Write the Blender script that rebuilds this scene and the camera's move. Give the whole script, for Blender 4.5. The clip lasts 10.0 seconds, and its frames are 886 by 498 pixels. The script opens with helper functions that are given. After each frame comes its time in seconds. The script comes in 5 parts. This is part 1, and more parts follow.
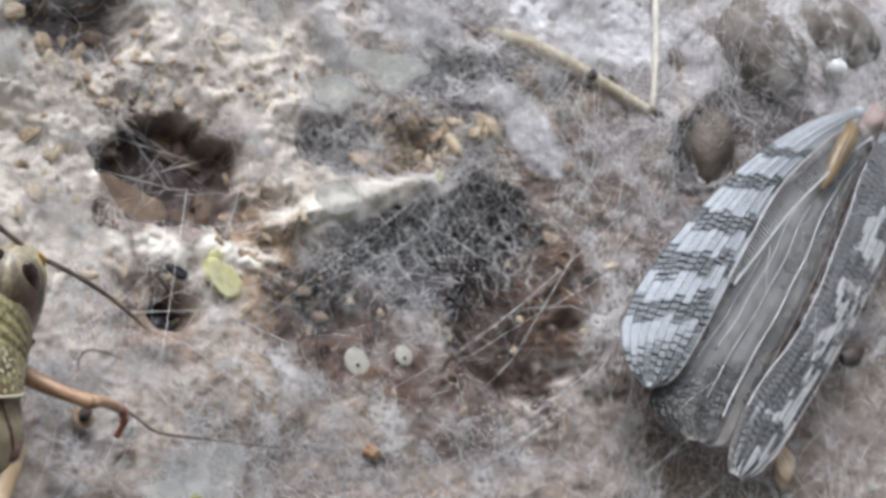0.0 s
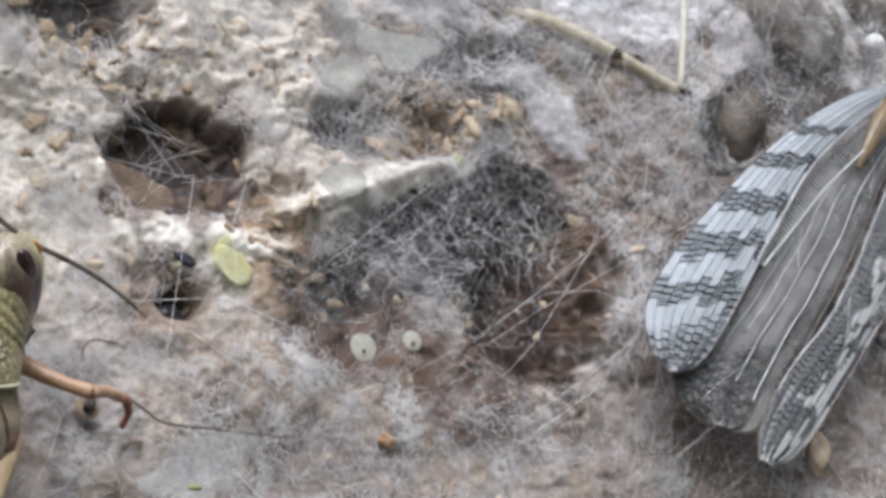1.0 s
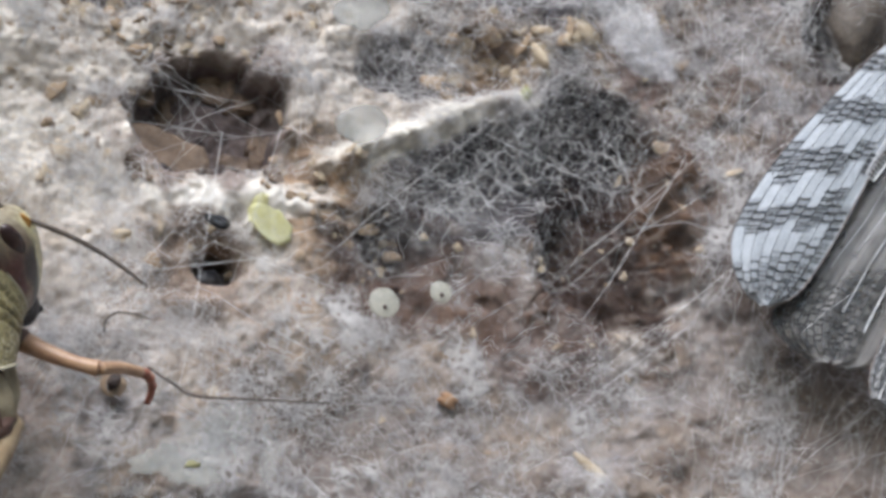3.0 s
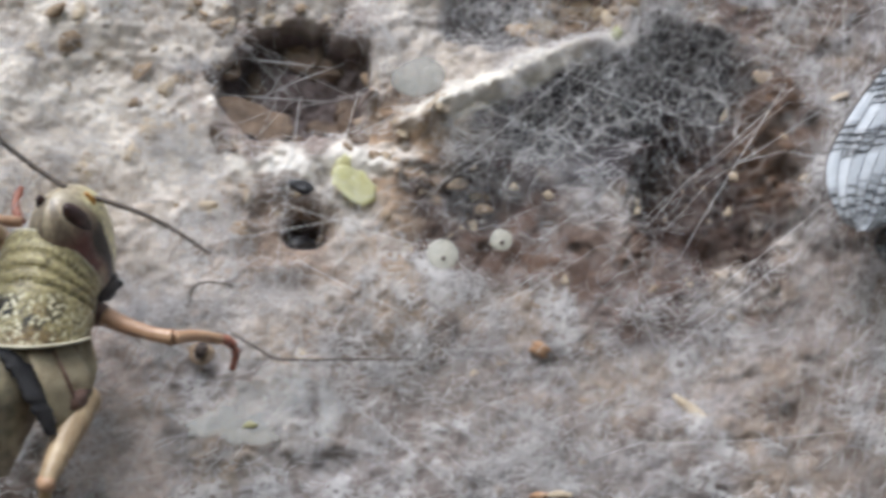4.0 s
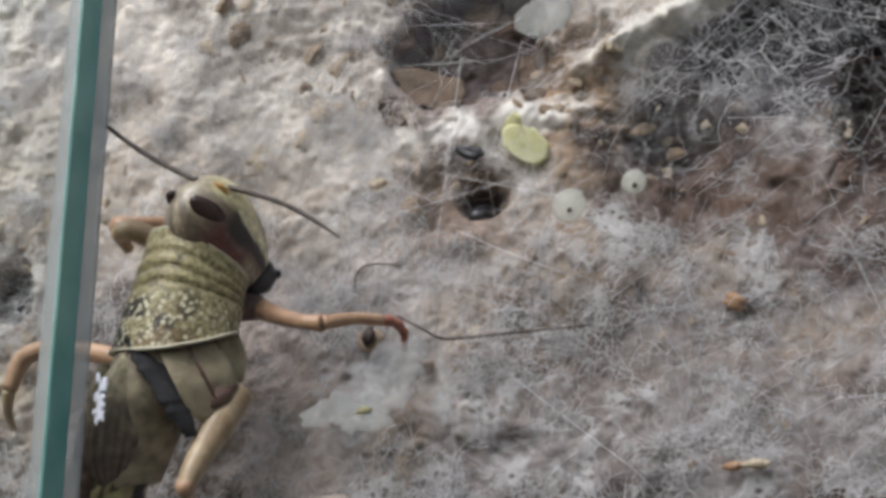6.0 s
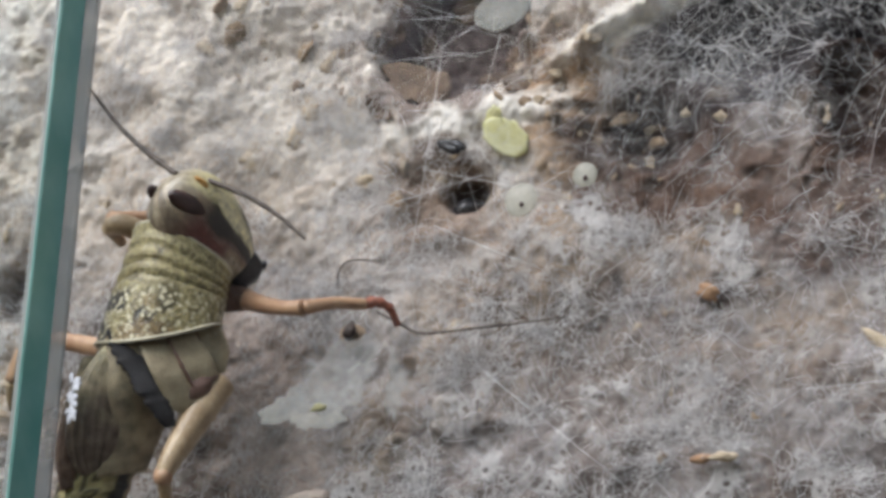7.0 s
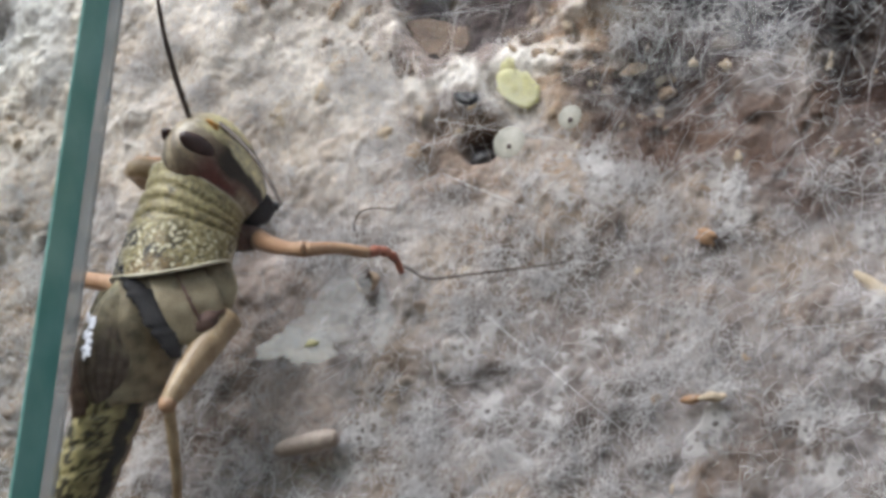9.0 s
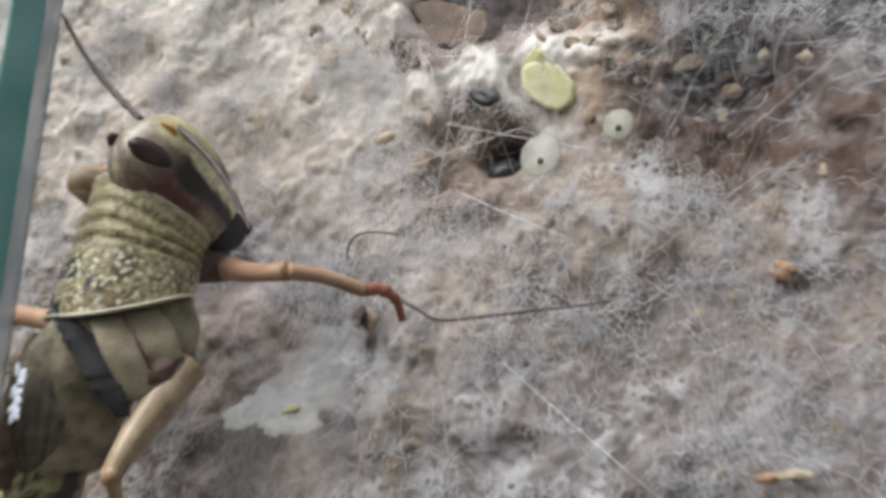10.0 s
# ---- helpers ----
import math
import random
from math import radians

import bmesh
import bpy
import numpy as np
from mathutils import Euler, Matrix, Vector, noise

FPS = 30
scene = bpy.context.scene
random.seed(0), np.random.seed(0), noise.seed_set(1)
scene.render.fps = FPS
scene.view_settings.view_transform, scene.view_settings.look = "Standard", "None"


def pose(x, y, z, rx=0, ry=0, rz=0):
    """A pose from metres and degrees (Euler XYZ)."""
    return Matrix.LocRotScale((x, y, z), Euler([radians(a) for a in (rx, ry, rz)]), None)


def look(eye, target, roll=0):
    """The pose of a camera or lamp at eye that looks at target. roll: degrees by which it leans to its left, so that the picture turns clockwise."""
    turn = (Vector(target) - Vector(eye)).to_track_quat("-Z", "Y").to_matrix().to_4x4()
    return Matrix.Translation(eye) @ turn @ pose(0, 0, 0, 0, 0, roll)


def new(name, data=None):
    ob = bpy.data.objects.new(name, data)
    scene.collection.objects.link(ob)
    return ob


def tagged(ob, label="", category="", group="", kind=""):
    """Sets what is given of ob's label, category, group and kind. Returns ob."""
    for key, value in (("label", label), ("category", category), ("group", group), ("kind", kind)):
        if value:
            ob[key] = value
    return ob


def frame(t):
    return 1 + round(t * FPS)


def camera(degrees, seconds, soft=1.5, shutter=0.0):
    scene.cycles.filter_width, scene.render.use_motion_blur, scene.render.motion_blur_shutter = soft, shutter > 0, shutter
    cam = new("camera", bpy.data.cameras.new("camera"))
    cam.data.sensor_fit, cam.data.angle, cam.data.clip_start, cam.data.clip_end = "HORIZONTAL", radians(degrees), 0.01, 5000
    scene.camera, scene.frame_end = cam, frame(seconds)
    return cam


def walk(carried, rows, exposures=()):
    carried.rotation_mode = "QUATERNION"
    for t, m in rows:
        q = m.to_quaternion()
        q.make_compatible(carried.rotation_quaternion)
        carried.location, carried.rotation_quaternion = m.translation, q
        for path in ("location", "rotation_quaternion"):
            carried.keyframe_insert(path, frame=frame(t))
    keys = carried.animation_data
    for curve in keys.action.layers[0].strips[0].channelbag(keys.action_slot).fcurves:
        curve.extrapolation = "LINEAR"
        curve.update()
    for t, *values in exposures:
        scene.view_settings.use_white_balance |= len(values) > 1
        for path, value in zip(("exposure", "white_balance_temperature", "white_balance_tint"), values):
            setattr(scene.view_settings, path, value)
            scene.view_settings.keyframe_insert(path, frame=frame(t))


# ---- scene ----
cam = camera(27.1, 10.0, soft=3.4, shutter=0.7)
MM = 0.001
# seconds, place in millimetres, turn to the left, upward tilt, roll in degrees
PATH = [
    (0, -75.03, -154.84, -67.45, -30.52, 24.38, -3.07),
    (0.5, -74.52, -152.02, -66.35, -30.59, 24.26, -3.36),
    (1, -66.69, -154.22, -67.36, -27.61, 24.47, -2.75),
    (1.5, -62.04, -151.68, -65.98, -26.10, 24.26, -2.79),
    (2, -55.19, -149.62, -64.00, -23.66, 23.81, -2.42),
    (3.5, -26.91, -153.39, -63.24, -11.37, 23.09, -2.38),
    (4, -15.52, -154.11, -65.28, -5.31, 22.83, -2.13),
    (4.5, -11.05, -148.62, -67.17, -0.99, 23.14, -2.70),
    (5, -9.27, -141.79, -69.89, 2.22, 24.65, -3.45),
    (5.5, 5.82, -139.27, -66.54, 9.38, 23.87, -1.65),
    (7, 36.05, -132.94, -62.85, 20.92, 22.70, 0.95),
    (7.5, 42.54, -131.30, -64.13, 23.71, 22.36, 2.00),
    (8, 48.30, -128.75, -66.90, 26.33, 22.57, 3.40),
    (8.5, 47.54, -131.21, -68.92, 25.73, 22.66, 2.97),
    (9, 49.46, -128.86, -67.98, 26.79, 22.56, 3.40),
    (9.5, 45.06, -122.25, -63.99, 26.48, 22.66, 3.26),
    (10, 37.47, -106.40, -53.90, 27.01, 22.14, 3.49),
]
walk(cam, [(t, pose(x * MM, y * MM, z * MM, 90 + tilt, 0, turn) @ pose(0, 0, 0, 0, 0, roll)) for t, x, y, z, turn, tilt, roll in PATH],
     exposures=[(0, 0.06, 6070, 16), (3.5, 0.02, 6050, 16), (5.0, -0.06, 6080, 16), (5.5, -0.35, 6130, 16), (7.0, -0.17, 6180, 15), (8.5, -0.02, 6160, 15), (10, -0.09, 6200, 15)])

# ---- light ----
world = bpy.data.worlds.new("world")
scene.world = world
world.use_nodes = True
wn = world.node_tree.nodes
sky = wn.new("ShaderNodeTexSky")
sky.sky_type = 'NISHITA'
sky.sun_disc = False
sky.sun_elevation = radians(47)
sky.sun_rotation = radians(207)
sky.air_density = 1.6
sky.dust_density = 2.0
wn["Background"].inputs["Strength"].default_value = 0.15
world.node_tree.links.new(sky.outputs["Color"], wn["Background"].inputs["Color"])
sun_data = bpy.data.lights.new("sun", 'SUN')
sun_data.energy = 4.2
sun_data.angle = radians(40)
sun_data.color = (1.0, 0.985, 0.975)
sun = new("sun", sun_data)
sun.matrix_world = look((-0.5, -1.0, 1.2), (0, 0, 0))


# ---- numbers ----
def rng(seed):
    return np.random.default_rng(seed)


def vnoise(x, z, size, seed=0):
    """Smooth value noise in -1..1 over the plane, with cells of the given size."""
    x, z = np.asarray(x, float) / size + 311.7 * (seed % 13), np.asarray(z, float) / size + 97.3 * (seed % 17)
    i, j = np.floor(x), np.floor(z)
    f, g = x - i, z - j
    f, g = f * f * (3 - 2 * f), g * g * (3 - 2 * g)

    def at(a, b):
        h = np.sin(a * 127.1 + b * 311.7 + seed * 74.7) * 43758.5453
        return (h - np.floor(h)) * 2 - 1
    return (at(i, j) * (1 - f) + at(i + 1, j) * f) * (1 - g) + (at(i, j + 1) * (1 - f) + at(i + 1, j + 1) * f) * g


def fbm(x, z, size, seed=0, octaves=4):
    out, amp = 0, 1.0
    for k in range(octaves):
        out = out + amp * vnoise(x, z, size / 2 ** k, seed + 5 * k)
        amp *= 0.55
    return out


def smooth(a, b, v):
    v = np.clip((v - a) / (b - a), 0, 1)
    return v * v * (3 - 2 * v)


# hollows of the webbed wall: centre x, z, half width, half height, turn, depth, sharpness of the rim
HOLLOWS = [
    (-14.6, 17.4, 7.7, 6.3, 4, 4.4, 0.2),
    (-25.5, 33.5, 6.5, 6.0, 0, 6.0, 0.3),
    (-13.9, 2.9, 2.1, 2.0, 0, 3.8, 0.45),
    (-15.3, 2.9, 4.6, 4.0, 0, 1.3, 0.35),
    (23.5, 17.0, 6.2, 6.5, 20, 8.0, 0.5),
    (14.0, 14.2, 9.5, 4.2, 28, 3.6, 0.5),
    (3.0, 5.5, 4.2, 3.6, -20, 3.0, 0.6),
    (4.5, 24.5, 5.0, 3.4, 20, 3.6, 0.5),
    (12.4, 25.8, 5.2, 3.8, 15, 3.0, 0.5),
    (19.5, 35.5, 5.0, 3.0, 15, 4.0, 0.5),
    (-11.0, -20.0, 2.4, 1.6, 0, 1.2, 0.6),
    (50.5, 31.0, 4.0, 5.0, 0, 4.0, 0.5),
    (-57.5, -1.3, 2.4, 3.2, 0, 4.0, 0.5),
    (-69.5, 24.5, 2.4, 2.8, 0, 5.0, 0.5),
    (24.5, 5.5, 8.0, 8.0, 0, 3.2, 0.4),
    (-6.0, 12.0, 3.8, 3.6, 0, 1.2, 0.6),
]


def hollow(x, z, k):
    cx, cz, a, b, turn, depth, rim = HOLLOWS[k]
    c, s = math.cos(radians(turn)), math.sin(radians(turn))
    u, v = ((x - cx) * c + (z - cz) * s) / a, ((z - cz) * c - (x - cx) * s) / b
    r = np.sqrt(u * u + v * v) + 0.14 * vnoise(x, z, 2.6, 3 + k) + 0.06 * vnoise(x, z, 0.9, 9 + k)
    return 1 - smooth(1 - rim, 1 + rim * 0.35, r)


def cells(x, z, size, seed):
    """Uneven cells over the plane: distance to the nearest joint, and two random numbers of the cell."""
    x, z = x / size + 0.35 * vnoise(x, z, size * 0.6, seed + 1) + 50, z / size + 0.35 * vnoise(x, z, size * 0.6, seed + 2) + 50
    i, j = np.floor(x), np.floor(z)
    first, second, mark = np.full(x.shape, 9.0), np.full(x.shape, 9.0), np.zeros(x.shape)
    for a in (-1, 0, 1):
        for b in (-1, 0, 1):
            h = np.sin((i + a) * 127.1 + (j + b) * 311.7 + seed * 19.3) * 43758.5453
            u = h - np.floor(h)
            k = u * 917.7
            v = k - np.floor(k)
            d = np.hypot(i + a + 0.15 + 0.7 * u - x, j + b + 0.15 + 0.7 * v - z)
            near = d < first
            second = np.where(near, first, np.minimum(second, d))
            mark = np.where(near, u, mark)
            first = np.where(near, d, first)
    other = mark * 331.3
    return second - first, mark, other - np.floor(other)


def cloddy(x, z):
    """How far the felt shows the clods below it."""
    m = 0.1 + 0.5 * smooth(16, 2, x) * smooth(8, 18, z) * smooth(-40, -24, x)
    m = m + 0.75 * smooth(35, 30, x) * smooth(12, 18, x) * smooth(-6, 2, z) * smooth(20, 14, z) + 0.7 * np.exp(-((x - 13) / 7) ** 2 - ((z - 27) / 6) ** 2)
    m = m + 0.4 * smooth(0.1, 0.7, fbm(x, z, 7, 19, 2)) + 0.5 * smooth(-46, -52, x)
    return np.clip(m, 0, 1) * (1 - 0.85 * smooth(36, 44, x)) * (1 - 0.75 * np.exp(-((x + 13) / 8) ** 2 - ((z - 8.8) / 1.6) ** 2))


def relief(x, z):
    """How deep the wall lies behind the plane y = 0, in millimetres."""
    x, z = np.asarray(x, float), np.asarray(z, float)
    y = 1.3 - 0.05 * x * smooth(0, 60, x) - 0.04 * np.maximum(z, 0) * 1.0
    y = y + 0.9 * fbm(x, z, 9, 1, 3) + (0.2 + 0.16 * smooth(6, 16, z)) * fbm(x, z, 2.2, 2, 3) + 0.14 * vnoise(x, z, 0.55, 4)
    y = y + (0.35 + 0.3 * smooth(-4, 6, z)) * smooth(0.35, 0.8, fbm(x, z, 2.6, 14, 2)) * smooth(-0.4, 0.5, vnoise(x, z, 11, 15))
    share = cloddy(x, z)
    for size, tall, seed in ((2.7, 1.05, 5), (1.15, 0.42, 6)):
        joint, mark, other = cells(x, z, size, seed)
        y = y - tall * share * (mark - 0.25) * smooth(0.0, 0.45, joint)
    for k, item in enumerate(HOLLOWS):
        y = y + item[5] * hollow(x, z, k)
    # thick edge of a silk sheet above the dark hollow, and the bank under the large burrow
    across = (z - 17.6) * 0.906 - (x - 6) * 0.423
    y = y - (1.5 + 0.5 * vnoise(x, z, 1.6, 221)) * np.exp(-((across + 0.5 * vnoise(x, z, 3.5, 222)) / 1.1) ** 2) * smooth(-8, -4, x) * smooth(18, 13, x)
    return y - 0.7 * np.exp(-((z - 8.9) / 1.6) ** 2) * smooth(-23, -20, x) * smooth(-3, -7, x)


def link(name, data, parent=None, label=""):
    ob = new(name, data)
    if parent is not None:
        ob.parent = parent
    if label:
        ob["label"] = label
    return ob


def mesh_of(name, verts, faces, material, shade=True, origin=(0, 0, 0)):
    """A mesh from millimetres."""
    me = bpy.data.meshes.new(name)
    v = (np.asarray(verts, float) - np.asarray(origin, float)) * MM
    me.from_pydata(v.tolist(), [], faces)
    me.materials.append(material)
    if shade:
        me.polygons.foreach_set("use_smooth", np.ones(len(me.polygons), bool))
    me.update()
    return me


def big_mesh(name, verts, quads, material):
    """Many quads at once, from millimetres."""
    me = bpy.data.meshes.new(name)
    v = np.asarray(verts, np.float32) * MM
    q = np.asarray(quads, np.int32)
    me.vertices.add(len(v))
    me.vertices.foreach_set("co", v.ravel())
    me.loops.add(q.size)
    me.loops.foreach_set("vertex_index", q.ravel())
    me.polygons.add(len(q))
    me.polygons.foreach_set("loop_start", np.arange(0, q.size, 4, dtype=np.int32))
    me.polygons.foreach_set("use_smooth", np.ones(len(q), bool))
    me.materials.append(material)
    me.update(calc_edges=True)
    me.validate()
    return me


def paint(me, colours):
    """A colour for each vertex, as the surface's base colour, with any painted shade in it."""
    att = me.color_attributes.new("tone", 'FLOAT_COLOR', 'POINT')
    c = np.ones((len(me.vertices), 4), np.float32)
    c[:, :3] = colours
    att.data.foreach_set("color", c.ravel())


# ---- materials ----
def node_material(name, rough=0.7, metal=0.0, spec=0.4):
    m = bpy.data.materials.new(name)
    m.use_nodes = True
    b = m.node_tree.nodes["Principled BSDF"]
    b.inputs["Roughness"].default_value = rough
    b.inputs["Metallic"].default_value = metal
    b.inputs["Specular IOR Level"].default_value = spec
    return m, m.node_tree.nodes, m.node_tree.links, b


def ramp_of(n, stops):
    r = n.new("ShaderNodeValToRGB")
    while len(r.color_ramp.elements) < len(stops):
        r.color_ramp.elements.new(0.5)
    for e, (p, c) in zip(r.color_ramp.elements, stops):
        e.position, e.color = p, (*c, 1)
    return r


def noisy(name, dark, light, size=1.0, rough=0.7, spec=0.4, bump=0.25, fine=6.0, random_tone=0.0, translucent=0.0):
    """A mottled surface: two noises at two scales (size in millimetres), bumped by the finer one."""
    m, n, l, b = node_material(name, rough, 0.0, spec)
    co = n.new("ShaderNodeTexCoord")
    big, small = n.new("ShaderNodeTexNoise"), n.new("ShaderNodeTexNoise")
    for t, s in ((big, 1 / size), (small, fine / size)):
        t.inputs["Scale"].default_value = s / MM
        t.inputs["Detail"].default_value = 4
        l.new(co.outputs["Object"], t.inputs["Vector"])
    add = n.new("ShaderNodeMath")
    add.operation = 'MULTIPLY_ADD'
    l.new(small.outputs["Fac"], add.inputs[0])
    add.inputs[1].default_value = 0.45
    l.new(big.outputs["Fac"], add.inputs[2])
    last = add.outputs[0]
    if random_tone:
        info, more = n.new("ShaderNodeObjectInfo"), n.new("ShaderNodeMath")
        more.operation = 'MULTIPLY_ADD'
        l.new(info.outputs["Random"], more.inputs[0])
        more.inputs[1].default_value = random_tone
        l.new(last, more.inputs[2])
        last = more.outputs[0]
    r = ramp_of(n, [(0.45, dark), (0.95 + random_tone, light)] if random_tone < 0.05 else [(0.45, dark), (1.0, light)])
    l.new(last, r.inputs["Fac"])
    l.new(r.outputs["Color"], b.inputs["Base Color"])
    bp = n.new("ShaderNodeBump")
    bp.inputs["Strength"].default_value = bump
    bp.inputs["Distance"].default_value = 0.25 * MM
    l.new(small.outputs["Fac"], bp.inputs["Height"])
    l.new(bp.outputs["Normal"], b.inputs["Normal"])
    if translucent:
        tr, mix = n.new("ShaderNodeBsdfTranslucent"), n.new("ShaderNodeMixShader")
        l.new(r.outputs["Color"], tr.inputs["Color"])
        mix.inputs[0].default_value = translucent
        l.new(b.outputs[0], mix.inputs[1])
        l.new(tr.outputs[0], mix.inputs[2])
        l.new(mix.outputs[0], n["Material Output"].inputs["Surface"])
    return m


def toned(name, size=0.8, rough=0.6, spec=0.4, bump=0.3, vary=0.5, speckle=None, clear=0.0):
    """The mesh's own tones, mottled; speckle: (cell size, colour, share) of small raised dots."""
    m, n, l, b = node_material(name, rough, 0.0, spec)
    co, at, t = n.new("ShaderNodeTexCoord"), n.new("ShaderNodeAttribute"), n.new("ShaderNodeTexNoise")
    at.attribute_name = "tone"
    t.inputs["Scale"].default_value = 1 / size / MM
    t.inputs["Detail"].default_value = 6
    l.new(co.outputs["Object"], t.inputs["Vector"])
    r = ramp_of(n, [(0.25, (1 - vary,) * 3), (0.75, (1 + vary * 0.6,) * 3)])
    l.new(t.outputs["Fac"], r.inputs["Fac"])
    mul = n.new("ShaderNodeMix")
    mul.data_type, mul.blend_type = 'RGBA', 'MULTIPLY'
    mul.inputs["Factor"].default_value = 1
    l.new(at.outputs["Color"], mul.inputs[6])
    l.new(r.outputs["Color"], mul.inputs[7])
    colour, height = mul.outputs[2], t.outputs["Fac"]
    if speckle:
        cell, dot, share = speckle
        v = n.new("ShaderNodeTexVoronoi")
        v.inputs["Scale"].default_value = 1 / cell / MM
        l.new(co.outputs["Object"], v.inputs["Vector"])
        cut = ramp_of(n, [(share, (1, 1, 1)), (share + 0.12, (0, 0, 0))])
        l.new(v.outputs["Distance"], cut.inputs["Fac"])
        mix = n.new("ShaderNodeMix")
        mix.data_type = 'RGBA'
        many = n.new("ShaderNodeMath")
        many.operation = 'MULTIPLY'
        l.new(cut.outputs["Color"], many.inputs[0])
        l.new(at.outputs["Alpha"], many.inputs[1])
        l.new(many.outputs[0], mix.inputs[0])
        l.new(colour, mix.inputs[6])
        mix.inputs[7].default_value = (*dot, 1)
        colour = mix.outputs[2]
    l.new(colour, b.inputs["Base Color"])
    bp = n.new("ShaderNodeBump")
    bp.inputs["Strength"].default_value = bump
    bp.inputs["Distance"].default_value = 0.2 * MM
    l.new(height, bp.inputs["Height"])
    l.new(bp.outputs["Normal"], b.inputs["Normal"])
    if clear:
        tr, mix = n.new("ShaderNodeBsdfTransparent"), n.new("ShaderNodeMixShader")
        mix.inputs[0].default_value = clear
        l.new(b.outputs[0], mix.inputs[1])
        l.new(tr.outputs[0], mix.inputs[2])
        l.new(mix.outputs[0], n["Material Output"].inputs["Surface"])
    return m


def clear_glass(name, tint=(0.96, 0.98, 0.97)):
    m = bpy.data.materials.new(name)
    m.use_nodes = True
    n, l = m.node_tree.nodes, m.node_tree.links
    n.remove(n["Principled BSDF"])
    tr, gl, mix, fr = n.new("ShaderNodeBsdfTransparent"), n.new("ShaderNodeBsdfGlossy"), n.new("ShaderNodeMixShader"), n.new("ShaderNodeFresnel")
    tr.inputs["Color"].default_value = (*tint, 1)
    gl.inputs["Roughness"].default_value = 0.02
    fr.inputs["IOR"].default_value = 1.13
    l.new(fr.outputs[0], mix.inputs[0])
    l.new(tr.outputs[0], mix.inputs[1])
    l.new(gl.outputs[0], mix.inputs[2])
    l.new(mix.outputs[0], n["Material Output"].inputs["Surface"])
    return m


def filmy(name, colour, cover, rough=0.5, size=0.6):
    """A thin film that lets part of the light through."""
    m, n, l, b = node_material(name, rough)
    b.inputs["Base Color"].default_value = (*colour, 1)
    tr, mix, t, co = n.new("ShaderNodeBsdfTransparent"), n.new("ShaderNodeMixShader"), n.new("ShaderNodeTexNoise"), n.new("ShaderNodeTexCoord")
    t.inputs["Scale"].default_value = 1 / size / MM
    l.new(co.outputs["Object"], t.inputs["Vector"])
    r = ramp_of(n, [(0.3, (cover * 0.8,) * 3), (0.7, (min(1, cover * 1.15),) * 3)])
    l.new(t.outputs["Fac"], r.inputs["Fac"])
    l.new(r.outputs["Color"], mix.inputs[0])
    l.new(tr.outputs[0], mix.inputs[1])
    l.new(b.outputs[0], mix.inputs[2])
    l.new(mix.outputs[0], n["Material Output"].inputs["Surface"])
    return m


def soil_material():
    """Matted felt over soil: the tones of the mesh, fibres and crumbs on top."""
    m, n, l, b = node_material("felted_soil", 0.92, 0.0, 0.2)
    co, at = n.new("ShaderNodeTexCoord"), n.new("ShaderNodeAttribute")
    at.attribute_name = "tone"
    grain, fibre, warp = n.new("ShaderNodeTexNoise"), n.new("ShaderNodeTexVoronoi"), n.new("ShaderNodeTexNoise")
    grain.inputs["Scale"].default_value, grain.inputs["Detail"].default_value = 900, 8
    grain.inputs["Roughness"].default_value = 0.7
    warp.inputs["Scale"].default_value, warp.inputs["Detail"].default_value = 500, 4
    fibre.feature = 'DISTANCE_TO_EDGE'
    fibre.inputs["Scale"].default_value = 1500
    l.new(co.outputs["Object"], grain.inputs["Vector"])
    l.new(co.outputs["Object"], warp.inputs["Vector"])
    mixv = n.new("ShaderNodeVectorMath")
    mixv.operation = 'MULTIPLY_ADD'
    l.new(warp.outputs["Color"], mixv.inputs[0])
    mixv.inputs[1].default_value = (0.0016,) * 3
    l.new(co.outputs["Object"], mixv.inputs[2])
    l.new(mixv.outputs[0], fibre.inputs["Vector"])
    r = ramp_of(n, [(0.3, (0.64, 0.61, 0.59)), (0.5, (0.93, 0.91, 0.91)), (0.7, (1.22, 1.2, 1.2))])
    l.new(grain.outputs["Fac"], r.inputs["Fac"])
    mul = n.new("ShaderNodeMix")
    mul.data_type, mul.blend_type = 'RGBA', 'MULTIPLY'
    mul.inputs["Factor"].default_value = 1
    l.new(at.outputs["Color"], mul.inputs[6])
    l.new(r.outputs["Color"], mul.inputs[7])
    line = ramp_of(n, [(0.0, (1, 1, 1)), (0.09, (0, 0, 0))])
    l.new(fibre.outputs["Distance"], line.inputs["Fac"])
    mix = n.new("ShaderNodeMix")
    mix.data_type = 'RGBA'
    amount = n.new("ShaderNodeMath")
    amount.operation = 'MULTIPLY'
    l.new(line.outputs["Color"], amount.inputs[0])
    pale, part_of = n.new("ShaderNodeRGBToBW"), n.new("ShaderNodeMath")
    part_of.operation = 'MULTIPLY'
    part_of.inputs[1].default_value = 0.8
    l.new(at.outputs["Color"], pale.inputs[0])
    l.new(pale.outputs[0], part_of.inputs[0])
    l.new(part_of.outputs[0], amount.inputs[1])
    l.new(amount.outputs[0], mix.inputs[0])
    l.new(mul.outputs[2], mix.inputs[6])
    mix.inputs[7].default_value = (0.62, 0.6, 0.6, 1)
    l.new(mix.outputs[2], b.inputs["Base Color"])
    bp = n.new("ShaderNodeBump")
    bp.inputs["Strength"].default_value, bp.inputs["Distance"].default_value = 0.32, 0.3 * MM
    l.new(grain.outputs["Fac"], bp.inputs["Height"])
    l.new(bp.outputs["Normal"], b.inputs["Normal"])
    return m


